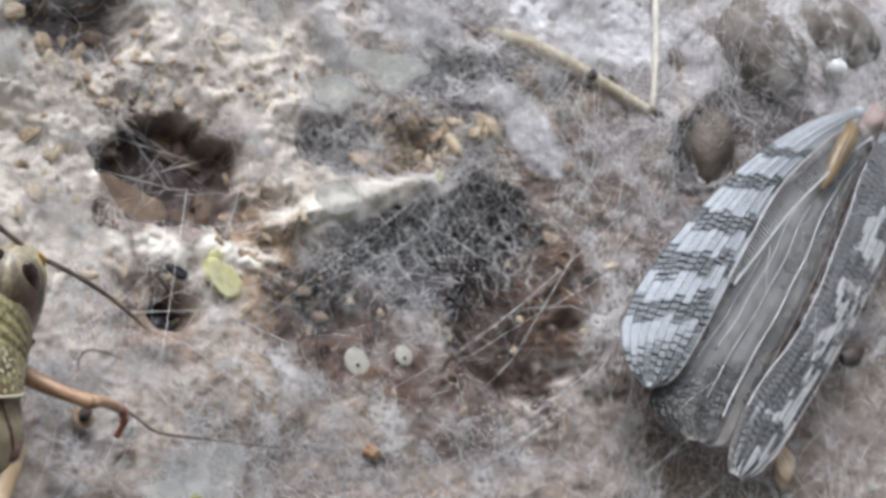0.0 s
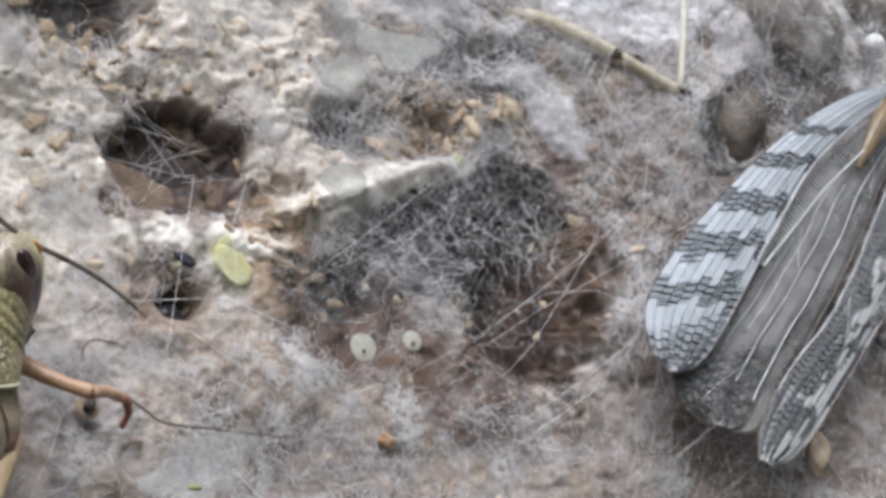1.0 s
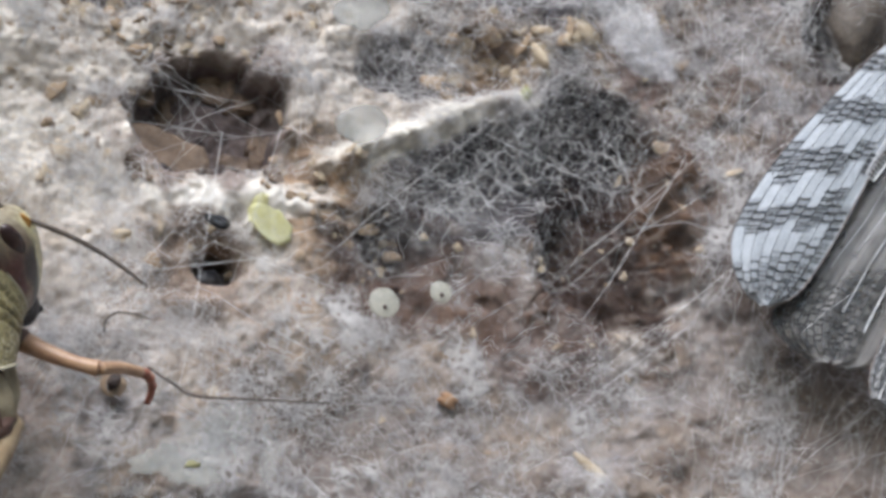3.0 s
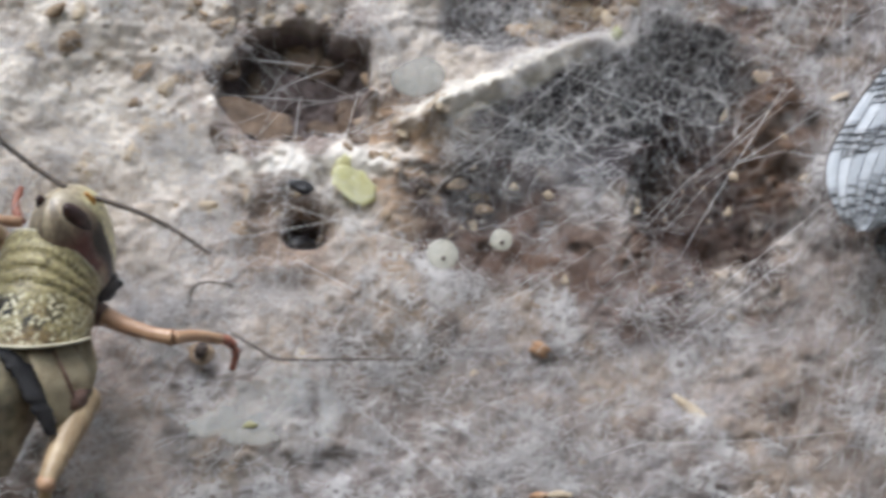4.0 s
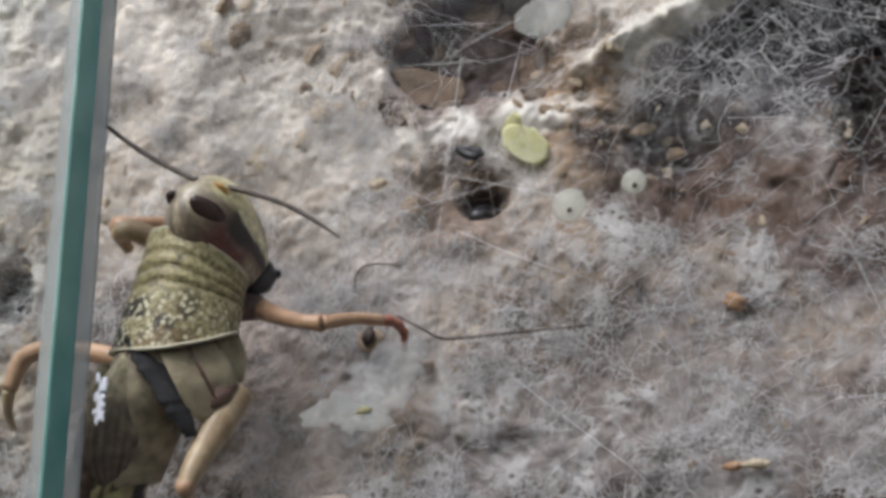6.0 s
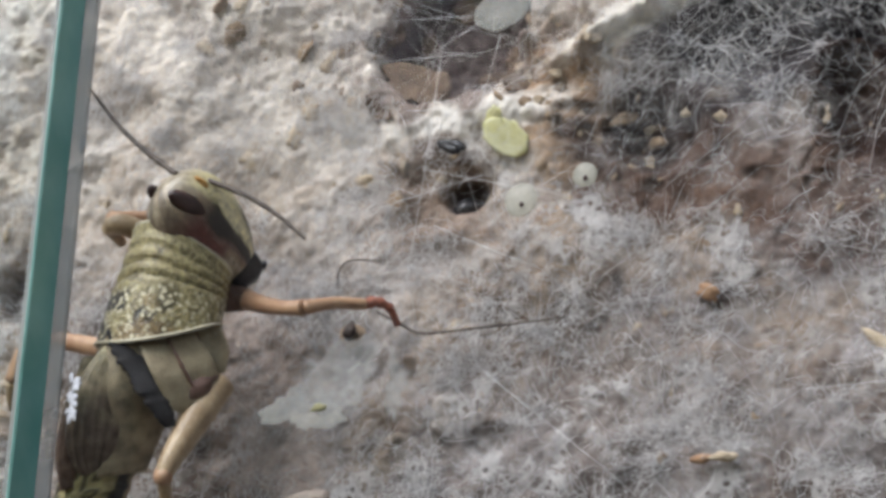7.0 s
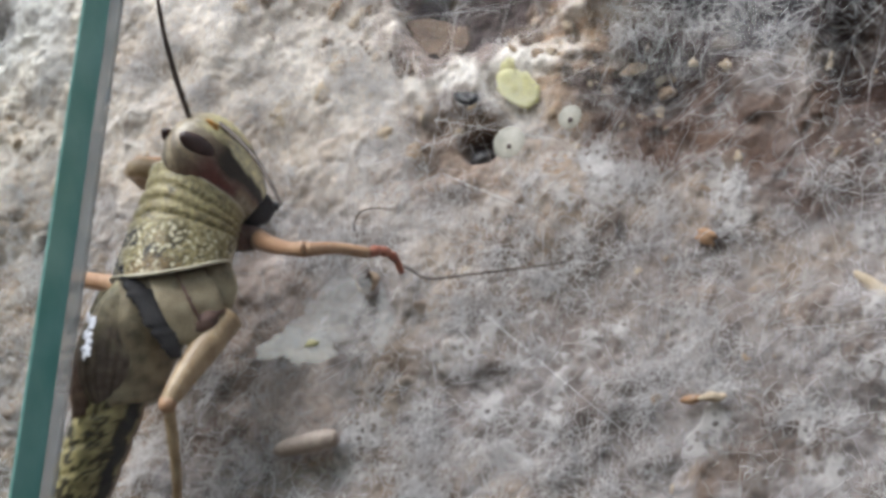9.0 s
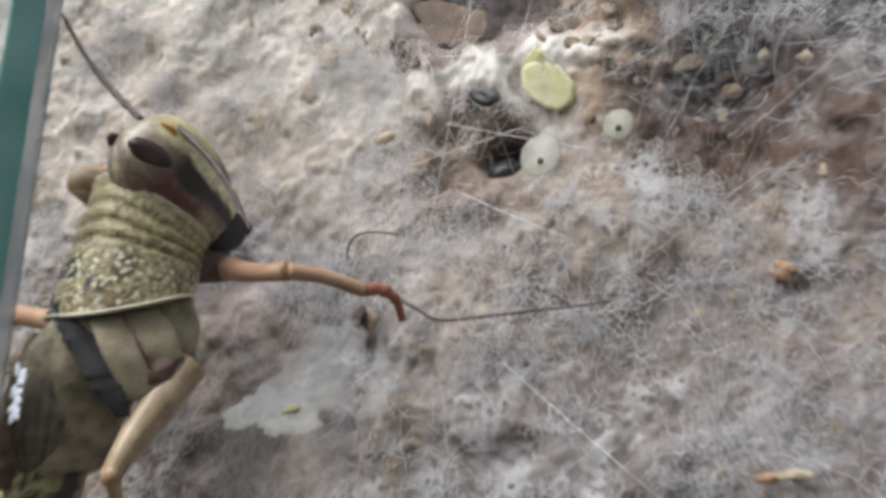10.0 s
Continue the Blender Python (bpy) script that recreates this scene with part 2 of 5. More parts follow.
SOIL = soil_material()
SILK = noisy("silk", (0.76, 0.74, 0.735), (0.95, 0.935, 0.93), 3.0, 0.55, 0.5, 0.0, 4, 0, 0.5)
THREAD = noisy("silk_thread", (0.7, 0.68, 0.68), (0.92, 0.9, 0.9), 5.0, 0.35, 0.6, 0.0)
def open_side(name):
    m = bpy.data.materials.new(name)
    m.use_nodes = True
    n = m.node_tree.nodes
    n.remove(n["Principled BSDF"])
    t = n.new("ShaderNodeBsdfTransparent")
    t.inputs["Color"].default_value = (0.97, 0.985, 0.98, 1)
    m.node_tree.links.new(t.outputs[0], n["Material Output"].inputs["Surface"])
    return m


INNER = open_side("pane_inner_face")
PANE = clear_glass("pane_glass")
CUT = noisy("green_cut_glass", (0.11, 0.33, 0.27), (0.24, 0.48, 0.41), 9.0, 0.35, 0.5, 0.1, 2)
SEAL = filmy("milky_seal", (0.37, 0.38, 0.365), 0.55, 0.5, 9.0)


# ---- webbed wall ----
def soil_tones(x, z):
    """Base colours of the ground under the silk: grey felt, tan crumbs, red-brown earth, and shade painted into the
    hollows.
    """
    grey, tan = np.array([0.23, 0.205, 0.2]), np.array([0.24, 0.18, 0.135])
    recess_shade, red, cream = np.array([0.1, 0.078, 0.074]), np.array([0.03, 0.015, 0.01]), np.array([0.9, 0.82, 0.71])
    brown = np.array([0.105, 0.075, 0.058])
    m = smooth(-0.4, 0.6, fbm(x, z, 6, 21))[:, None]
    c = grey * (1 - m) + tan * m
    low = (smooth(0.0, 0.75, fbm(x, z, 4, 33)) * 0.85)[:, None]
    c = c * (1 - low) + brown * low
    fleck = (smooth(0.35, 0.7, fbm(x, z, 1.5, 37, 3)) * 0.6)[:, None]
    c = c * (1 - fleck) + brown * 0.8 * fleck
    up = (smooth(14, -6, x) * smooth(-6, 10, z) * (0.7 + 0.3 * smooth(-0.5, 0.5, fbm(x, z, 4, 41))) * 0.97)[:, None]
    c = c * (1 - up) + cream * up
    warm = (smooth(16, 4, x) * smooth(-24, -10, z) * smooth(26, 14, z) * smooth(-0.25, 0.5, fbm(x, z, 5, 45, 3)) * 0.5)[:, None]
    c = c * (1 - warm) + np.array([0.38, 0.285, 0.2]) * warm
    high = (smooth(28, 42, z) * smooth(-0.4, 0.6, fbm(x, z, 5, 43)) * 0.8)[:, None]
    c = c * (1 - high) + np.array([0.6, 0.58, 0.6]) * high
    felt = (smooth(22, 42, x) * smooth(16, -2, z) * 0.85)[:, None]
    c = c * (1 - felt) + np.array([0.2, 0.16, 0.135]) * felt
    clods = np.array([[0.22, 0.15, 0.1], [0.52, 0.43, 0.31], [0.78, 0.74, 0.67], [0.7, 0.66, 0.61], [0.38, 0.27, 0.175], [0.64, 0.59, 0.52]])
    share = cloddy(x, z)
    for size, seed, amount in ((2.7, 5, 0.5), (1.15, 6, 0.35)):
        joint, mark, other = cells(x, z, size, seed)
        w = (share * amount * smooth(0.02, 0.3, joint) * (0.4 + 0.6 * mark))[:, None]
        c = c * (1 - w) + clods[(other * 5.99).astype(int)] * w

    def zone(cx, cz, a, b, colour, amount, edge=0.5, seed=0, turn=0.0):
        nonlocal c
        co, si = math.cos(radians(turn)), math.sin(radians(turn))
        u, v = (x - cx) * co + (z - cz) * si, (z - cz) * co - (x - cx) * si
        r = np.sqrt((u / a) ** 2 + (v / b) ** 2) + 0.35 * fbm(x, z, 3, 50 + seed, 3)
        w = ((1 - smooth(1 - edge, 1 + edge, r)) * amount)[:, None]
        c = c * (1 - w) + np.array(colour) * w
    # two near-black zones paint the shade inside the large web hollow
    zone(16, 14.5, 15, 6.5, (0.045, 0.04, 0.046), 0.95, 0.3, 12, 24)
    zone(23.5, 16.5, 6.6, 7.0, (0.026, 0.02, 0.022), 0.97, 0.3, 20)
    zone(24.5, 5.5, 8.0, 9, red, 0.94, 0.3, 1)
    zone(20, 0.0, 4, 5, red, 0.85, 0.35, 2)
    zone(31, 13, 3.4, 8, (0.085, 0.047, 0.026), 0.9, 0.35, 3)
    zone(-5.5, 13, 4.4, 5, (0.14, 0.085, 0.05), 0.85, 0.35, 4)
    zone(-4.5, 7, 4.4, 6.5, (0.4, 0.265, 0.16), 0.85, 0.4, 5)
    zone(12.5, 27, 5.5, 4, (0.2, 0.13, 0.075), 0.8, 0.35, 6)
    zone(29.5, 26.5, 4, 3.4, (0.11, 0.07, 0.055), 0.95, 0.35, 7)
    # hollow at the centre, its shade put into the tone
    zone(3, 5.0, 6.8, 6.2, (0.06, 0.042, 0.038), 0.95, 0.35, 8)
    zone(17, -4, 7, 4, (0.13, 0.09, 0.075), 0.75, 0.4, 13)
    zone(-13, 8.8, 9.5, 2.2, (0.8, 0.76, 0.69), 0.95, 0.35, 9)
    zone(6, 17.6, 11, 1.7, (0.86, 0.81, 0.7), 0.95, 0.3, 14, 25)
    zone(28, 31, 5, 2.2, (0.8, 0.8, 0.84), 0.9, 0.35, 22, -45)
    zone(38, 47, 12, 5, (0.76, 0.76, 0.8), 0.8, 0.4, 23)
    zone(0, -19, 13, 8, (0.2, 0.17, 0.157), 0.7, 0.45, 24)
    zone(-22, -2, 8, 8, (0.64, 0.58, 0.52), 0.5, 0.5, 25)
    # upper left burrow, darkened in colour for its shade
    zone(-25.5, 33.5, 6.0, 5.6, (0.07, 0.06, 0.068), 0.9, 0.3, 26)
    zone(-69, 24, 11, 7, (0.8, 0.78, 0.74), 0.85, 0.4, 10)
    # shade painted into two more hollows and the gaps round the cocoons
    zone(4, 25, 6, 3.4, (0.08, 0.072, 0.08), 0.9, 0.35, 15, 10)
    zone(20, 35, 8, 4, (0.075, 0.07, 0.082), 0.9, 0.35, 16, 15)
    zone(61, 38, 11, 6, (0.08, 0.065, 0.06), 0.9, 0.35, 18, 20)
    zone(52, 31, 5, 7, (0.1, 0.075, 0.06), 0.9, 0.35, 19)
    zone(-15.6, 2.6, 6.0, 5.2, (0.24, 0.17, 0.125), 0.9, 0.3, 17)
    zone(9, 0.5, 10, 4.5, (0.115, 0.07, 0.05), 0.88, 0.4, 28, -8)
    zone(-4, -13, 8, 5, (0.15, 0.12, 0.1), 0.6, 0.45, 29)
    zone(-31, -16, 4.5, 11, (0.55, 0.45, 0.385), 0.85, 0.4, 27, 20)
    zone(-15, 18, 8, 7.4, (0.22, 0.165, 0.145), 0.9, 0.25, 21)
    # burrow shade worked into the base colour through the hollow masks
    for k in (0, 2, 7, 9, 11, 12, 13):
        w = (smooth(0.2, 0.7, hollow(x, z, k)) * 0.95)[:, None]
        c = c * (1 - w) + recess_shade * w
    return c


def build_wall():
    along = np.r_[np.linspace(-100, -72, 30)[:-1], np.linspace(-72, 84, 760), np.linspace(84, 175, 90)[1:]]
    above = np.r_[np.linspace(-55, -36, 30)[:-1], np.linspace(-36, 62, 480), np.linspace(62, 112, 60)[1:]]
    nx, nz = len(along), len(above)
    gx, gz = np.meshgrid(along, above)
    x, z = gx.ravel(), gz.ravel()
    v = np.stack([x, relief(x, z), z], 1)
    i = np.arange(nx * nz).reshape(nz, nx)
    q = np.stack([i[:-1, :-1], i[:-1, 1:], i[1:, 1:], i[1:, :-1]], -1).reshape(-1, 4)
    n = len(v)
    back = np.array([[-100, 22, -55], [175, 22, -55], [175, 22, 112], [-100, 22, 112]], float)
    v = np.concatenate([v, back])
    q = np.concatenate([q, [[n, n + 3, n + 2, n + 1], [i[0, 0], n, n + 1, i[0, -1]], [i[-1, 0], i[-1, -1], n + 2, n + 3],
                            [i[0, 0], i[-1, 0], n + 3, n], [i[0, -1], n + 1, n + 2, i[-1, -1]]]])
    me = big_mesh("wall_back", v, q, SOIL)
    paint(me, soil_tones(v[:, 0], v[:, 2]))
    tagged(new("wall_back", me), "felted earth wall of the terrarium with burrows and crumbs", "wall", kind="structure")


build_wall()


# ---- silk ----
def tubes(paths, radius, sides=3):
    """Thin tubes along many paths (n, points, 3), with a radius for each."""
    p = np.asarray(paths, float)
    n, k, _ = p.shape
    t = np.gradient(p, axis=1)
    t /= np.linalg.norm(t, axis=2, keepdims=True) + 1e-9
    a = np.cross(t, np.array([0, 1.0, 0.15]))
    a /= np.linalg.norm(a, axis=2, keepdims=True) + 1e-9
    b = np.cross(t, a)
    ang = np.arange(sides) * 2 * math.pi / sides
    r = np.asarray(radius, float).reshape(n, 1, 1, 1) * np.ones((1, k, 1, 1))
    v = p[:, :, None] + r * (np.cos(ang)[:, None] * a[:, :, None] + np.sin(ang)[:, None] * b[:, :, None])
    idx = np.arange(n * k * sides).reshape(n, k, sides)
    nxt = np.roll(idx, -1, axis=2)
    q = np.stack([idx[:, :-1], nxt[:, :-1], nxt[:, 1:], idx[:, 1:]], -1).reshape(-1, 4)
    return v.reshape(-1, 3), q


def strands(n, box, length, lift, curl, radius, seed, weight=None, lean=None, points=6):
    """Curled strands that lie on the relief, lifted off it towards the glass; weight thins them out over hollows."""
    g = rng(seed)
    m = 5 * n if weight is not None else n
    x, z = g.uniform(box[0], box[1], m), g.uniform(box[2], box[3], m)
    ang = g.uniform(0, 2 * math.pi, m) if lean is None else np.radians(lean[0] + g.normal(0, lean[1], m))
    turn = g.normal(0, curl, m)
    step = g.uniform(*length, m) / (points - 1)
    px, pz = [x], [z]
    for k in range(points - 1):
        ang = ang + turn + g.normal(0, curl, m)
        x, z = x + step * np.cos(ang), z + step * np.sin(ang)
        px.append(x)
        pz.append(z)
    px, pz = np.stack(px, 1), np.stack(pz, 1)
    if weight is not None:
        w = np.minimum(np.minimum(weight(px[:, 0], pz[:, 0]), weight(px[:, -1], pz[:, -1])), weight(px[:, points // 2], pz[:, points // 2]))
        keep = np.flatnonzero(g.uniform(0, 1, m) < w)[:n]
        px, pz = px[keep], pz[keep]
    n = len(px)
    ground = relief(px, pz)
    flat = ground.mean(1, keepdims=True)
    off = g.exponential(lift, n)[:, None]
    y = np.minimum(0.45 * flat + 0.55 * ground - off - 0.1, ground - 0.05)
    y = y + g.normal(0, 0.12, y.shape)
    y = np.maximum(y, -10.5)
    return tubes(np.stack([px, y, pz], 2), g.uniform(*radius, n))


def net(n, cx, cz, a, b, turn, y, radius, seed, links=3):
    """A cobweb over a hollow: fine curled threads scattered over it, most of them short."""
    g = rng(seed)
    m = int(n * links * 1.7)
    r, th = np.sqrt(g.uniform(0, 1, m)), g.uniform(0, 2 * math.pi, m)
    u, v = a * r * np.cos(th), b * r * np.sin(th)
    c, s = math.cos(radians(turn)), math.sin(radians(turn))
    x, z = cx + u * c - v * s, cz + u * s + v * c
    ang, far, bend = g.uniform(0, 2 * math.pi, m), 0.6 + g.exponential(0.26 * min(a, b), m), g.normal(0, 0.1, m)
    px, pz = [x], [z]
    for k in range(5):
        ang = ang + bend + g.normal(0, 0.1, m)
        x, z = x + far / 5 * np.cos(ang), z + far / 5 * np.sin(ang)
        px.append(x)
        pz.append(z)
    px, pz = np.stack(px, 1), np.stack(pz, 1)
    py = g.normal(y, 0.7, m)[:, None] + np.outer(g.normal(0, 0.25, m) * far, np.linspace(-0.5, 0.5, 6))
    py = np.clip(np.minimum(py, relief(px, pz) - 0.06), -11, 12)
    return tubes(np.stack([px, py, pz], 2), 0.52 * g.uniform(*radius, m))


def star(cx, cz, y, n, a, b, seed):
    """Taut threads from one knot to the rim of a burrow, with a few threads tied across them."""
    g = rng(seed)
    th = np.sort(g.uniform(0, 2 * math.pi, n))
    ends = np.stack([-15.2 + a * np.cos(th), np.zeros(n), 17.8 + b * np.sin(th)], 1)
    ends[:, 1] = np.minimum(relief(ends[:, 0], ends[:, 2]) - 0.2, 3.5)
    hub = np.array([cx, y, cz]) + g.normal(0, 0.5, (n, 3))
    t = np.linspace(0, 1, 5)[:, None]
    paths = [hub[i] * (1 - t) + ends[i] * t for i in range(n)]
    for i in range(n):
        j = (i + g.integers(1, 4)) % n
        u, w = g.uniform(0.2, 0.9, 2)
        paths.append((hub[i] * (1 - u) + ends[i] * u) * (1 - t) + (hub[j] * (1 - w) + ends[j] * w) * t)
    return tubes(np.array(paths), g.uniform(0.01, 0.021, len(paths)))


def tufts(n, box, each, seed):
    """Small cottony tufts of short strands."""
    g = rng(seed)
    x, z = g.uniform(box[0], box[1], 6 * n), g.uniform(box[2], box[3], 6 * n)
    keep = np.flatnonzero(g.uniform(0, 1, 6 * n) < silk_weight(x, z) * (0.35 + 0.65 * smooth(30, -10, x)))[:n]
    x, z = np.repeat(x[keep], each), np.repeat(z[keep], each)
    m = len(x)
    wide = np.repeat(g.uniform(0.5, 1.5, len(keep)), each)
    x, z = x + g.normal(0, 1, m) * wide * 0.6, z + g.normal(0, 1, m) * wide * 0.45
    ang, bend = g.uniform(0, 2 * math.pi, m), g.normal(0, 0.6, m)
    step, pts = g.uniform(0.3, 0.7, m), []
    up = relief(x, z) - np.abs(g.normal(0, 0.5, m)) * wide
    for k in range(5):
        pts.append(np.stack([x, np.minimum(up + g.normal(0, 0.1, m), relief(x, z) - 0.05), z], 1))
        ang = ang + bend
        x, z = x + step * np.cos(ang), z + step * np.sin(ang)
    return tubes(np.stack(pts, 1), g.uniform(0.012, 0.03, m))


def silk_weight(x, z):
    w = 0.05 + 0.95 * smooth(-0.3, 0.5, fbm(x, z, 5.0, 61)) * smooth(-0.6, 0.4, fbm(x, z, 1.6, 65, 2))
    w = w * (1 - 0.6 * smooth(36, 46, x) * smooth(14, 4, z)) * (1 - 0.15 * smooth(14, -2, x) * smooth(6, 14, z))
    for k, cut in ((0, 0.985), (1, 0.9), (2, 0.95), (4, 0.9), (8, 0.8), (5, 0.5), (6, 0.6), (7, 0.6), (9, 0.6)):
        w = w * (1 - cut * smooth(0.1, 0.6, hollow(x, z, k)))
    for cx, cz, a, b, cut in ((24, 6, 8.5, 10, 0.93), (23.5, 17, 6.5, 6.5, 0.8), (-5.5, 12, 4.5, 6, 0.75), (13, 27, 6, 4, 0.75), (30, 26, 4, 4, 0.8), (3, 5, 6, 6, 0.85), (8, 1, 10, 4.5, 0.4), (-13, 8.9, 9, 2.0, 0.7), (31, 12, 4, 9, 0.5), (-16, 3, 5, 4.5, 0.85), (61, 38, 11, 6, 0.7), (52, 31, 5, 7, 0.7)):
        r = np.sqrt(((x - cx) / a) ** 2 + ((z - cz) / b) ** 2)
        w = w * (1 - cut * (1 - smooth(0.6, 1.1, r)))
    return w


def build_silk():
    box = (-78, 105, -40, 75)
    sets = [
        strands(30000, box, (0.8, 3.2), 0.5, 0.42, (0.011, 0.028), 1, silk_weight),
        strands(3300, box, (4, 11), 1.1, 0.24, (0.010, 0.022), 2, silk_weight),
        strands(3200, (30, 105, -30, 75), (6, 18), 1.6, 0.07, (0.012, 0.026), 3, silk_weight, (62, 16)),
        net(110, 9.5, 14.6, 11, 5.4, 24, 0.2, (0.01, 0.022), 4, 3),
        net(70, 22.5, 17.5, 6.8, 6.4, 28, 0.2, (0.012, 0.026), 14, 3),
        net(30, 24, 7, 8, 9, 0, 1.6, (0.006, 0.012), 5, 1),
        star(-14.4, 15.6, 1.6, 7, 7.4, 6.6, 6),
        star(-12.6, 19.2, 2.0, 5, 6.5, 5.6, 16),
        net(60, 61, 40, 13, 9, 30, -7.5, (0.018, 0.036), 12),
        net(80, 5, 24.5, 6, 4, 20, 0.2, (0.01, 0.024), 7),
        net(80, 20, 35.5, 7, 4, 15, 0.0, (0.012, 0.03), 8),
        net(36, 3, 5, 6, 6, 0, 0.3, (0.008, 0.018), 9),
        net(22, -25, 33, 6, 5, 0, 1.0, (0.012, 0.026), 10, 2),
    ]
    sets.append(strands(1500, (-46, 20, 6, 50), (2.0, 8.0), 0.7, 0.3, (0.016, 0.036), 21, silk_weight))
    sets.append(strands(500, (14, 36, 26, 44), (2.0, 7.0), 0.8, 0.3, (0.014, 0.034), 24, lambda x, z: np.exp(-((x - 31 + 1.2 * (z - 28)) / 3.0) ** 2)))
    sets.append(strands(500, (-8, 20, 10, 26), (1.5, 5.0), 0.4, 0.35, (0.012, 0.028), 25, lambda x, z: np.exp(-(((z - 17.3) - 0.44 * (x - 5)) / 1.5) ** 2)))
    sets.append(strands(420, (20, 47, 33, 46), (2.0, 7.0), 2.6, 0.25, (0.012, 0.028), 27, lambda x, z: np.exp(-((z - 39.4 + 0.33 * (x - 35)) / 1.6) ** 2)))
    sets.append(tufts(650, box, 34, 15))
    verts, quads, at = [], [], 0
    for v, q in sets:
        verts.append(v)
        quads.append(q + at)
        at += len(v)
    me = big_mesh("silk", np.concatenate(verts), np.concatenate(quads), SILK)
    tagged(new("silk", me), "matted greyish white spider silk over the earth wall", "spider silk", kind="stuff")


build_silk()


def veil_material(name, shift):
    """Felted silk, thin enough to see through: cloudy cover with small pores, and laces of thread where it is stretched."""
    m, n, l, b = node_material(name, 0.8, 0.0, 0.2)
    b.inputs["Base Color"].default_value = (0.8, 0.77, 0.755, 1)
    co, at, cut = n.new("ShaderNodeTexCoord"), n.new("ShaderNodeAttribute"), n.new("ShaderNodeSeparateColor")
    at.attribute_name = "tone"
    l.new(at.outputs["Color"], cut.inputs[0])
    warp, bent = n.new("ShaderNodeTexNoise"), n.new("ShaderNodeVectorMath")
    warp.inputs["Scale"].default_value, warp.inputs["Detail"].default_value = 420, 5
    bent.operation = 'MULTIPLY_ADD'
    moved = n.new("ShaderNodeVectorMath")
    moved.operation = 'ADD'
    moved.inputs[1].default_value = (shift, 0.4 * shift, -shift)
    l.new(co.outputs["Object"], moved.inputs[0])
    l.new(moved.outputs[0], warp.inputs["Vector"])
    l.new(warp.outputs["Color"], bent.inputs[0])
    bent.inputs[1].default_value = (0.0011,) * 3
    l.new(moved.outputs[0], bent.inputs[2])

    def calc(op, a, c):
        k = n.new("ShaderNodeMath")
        k.operation, k.use_clamp = op, True
        for slot, value in zip(k.inputs, (a, c)):
            if isinstance(value, float):
                slot.default_value = value
            else:
                l.new(value, slot)
        return k.outputs[0]

    def lace(scale, width):
        v = n.new("ShaderNodeTexVoronoi")
        v.feature = 'DISTANCE_TO_EDGE'
        v.inputs["Scale"].default_value = scale
        l.new(bent.outputs[0], v.inputs["Vector"])
        r = ramp_of(n, [(0.0, (1, 1, 1)), (width, (0, 0, 0))])
        l.new(v.outputs["Distance"], r.inputs["Fac"])
        return r.outputs["Color"]
    haze = n.new("ShaderNodeTexNoise")
    haze.inputs["Scale"].default_value, haze.inputs["Detail"].default_value, haze.inputs["Roughness"].default_value = 380, 7, 0.62
    l.new(moved.outputs[0], haze.inputs["Vector"])
    cloud = ramp_of(n, [(0.44, (0.04,) * 3), (0.62, (1, 1, 1))])
    l.new(haze.outputs["Fac"], cloud.inputs["Fac"])
    pore = n.new("ShaderNodeTexVoronoi")
    pore.inputs["Scale"].default_value = 1250
    l.new(bent.outputs[0], pore.inputs["Vector"])
    shut = ramp_of(n, [(0.16, (0.0,) * 3), (0.42, (1, 1, 1))])
    l.new(pore.outputs["Distance"], shut.inputs["Fac"])
    felt = calc('MULTIPLY', calc('MULTIPLY', cloud.outputs["Color"], shut.outputs["Color"]), cut.outputs[0])
    web = calc('MULTIPLY', calc('ADD', calc('MULTIPLY', lace(430, 0.045), 1.0), calc('MULTIPLY', lace(950, 0.055), 0.55)), cut.outputs[1])
    cover = calc('MINIMUM', calc('ADD', felt, web), 0.93)
    tr, tl, thin, mix = n.new("ShaderNodeBsdfTransparent"), n.new("ShaderNodeBsdfTranslucent"), n.new("ShaderNodeMixShader"), n.new("ShaderNodeMixShader")
    tl.inputs["Color"].default_value = (0.85, 0.83, 0.825, 1)
    thin.inputs[0].default_value = 0.3
    l.new(b.outputs[0], thin.inputs[1])
    l.new(tl.outputs[0], thin.inputs[2])
    l.new(cover, mix.inputs[0])
    l.new(tr.outputs[0], mix.inputs[1])
    l.new(thin.outputs[0], mix.inputs[2])
    l.new(mix.outputs[0], n["Material Output"].inputs["Surface"])
    return m


def felt_level(x, z):
    """The felt's own level: it bridges the fine relief and sinks part of the way into the hollows."""
    y = 0.95 - 0.05 * x * smooth(0, 60, x) - 0.04 * np.maximum(z, 0) + 0.9 * fbm(x, z, 9, 1, 3) + 0.35 * fbm(x, z, 2.4, 205, 3)
    for k, item in enumerate(HOLLOWS):
        y = y + 0.35 * item[5] * hollow(x, z, k)
    return y


def laced(x, z):
    """Where the silk is stretched into laces over the dark hollows."""
    w = 0 * x
    for cx, cz, a, b, turn, much in ((12, 14.5, 13, 5.5, 25, 1.0), (23, 17, 7, 6.5, 20, 0.75), (4, 24.5, 6.5, 4.2, 15, 1.0), (20, 35.5, 8, 4.5, 15, 1.0), (3, 5.5, 5.5, 5, 0, 0.55), (28, 31, 6, 3, -45, 0.8)):
        c, s = math.cos(radians(turn)), math.sin(radians(turn))
        r = np.hypot(((x - cx) * c + (z - cz) * s) / a, ((z - cz) * c - (x - cx) * s) / b) + 0.3 * fbm(x, z, 3, 207, 2)
        w = np.maximum(w, much * smooth(1.15, 0.7, r))
    return w


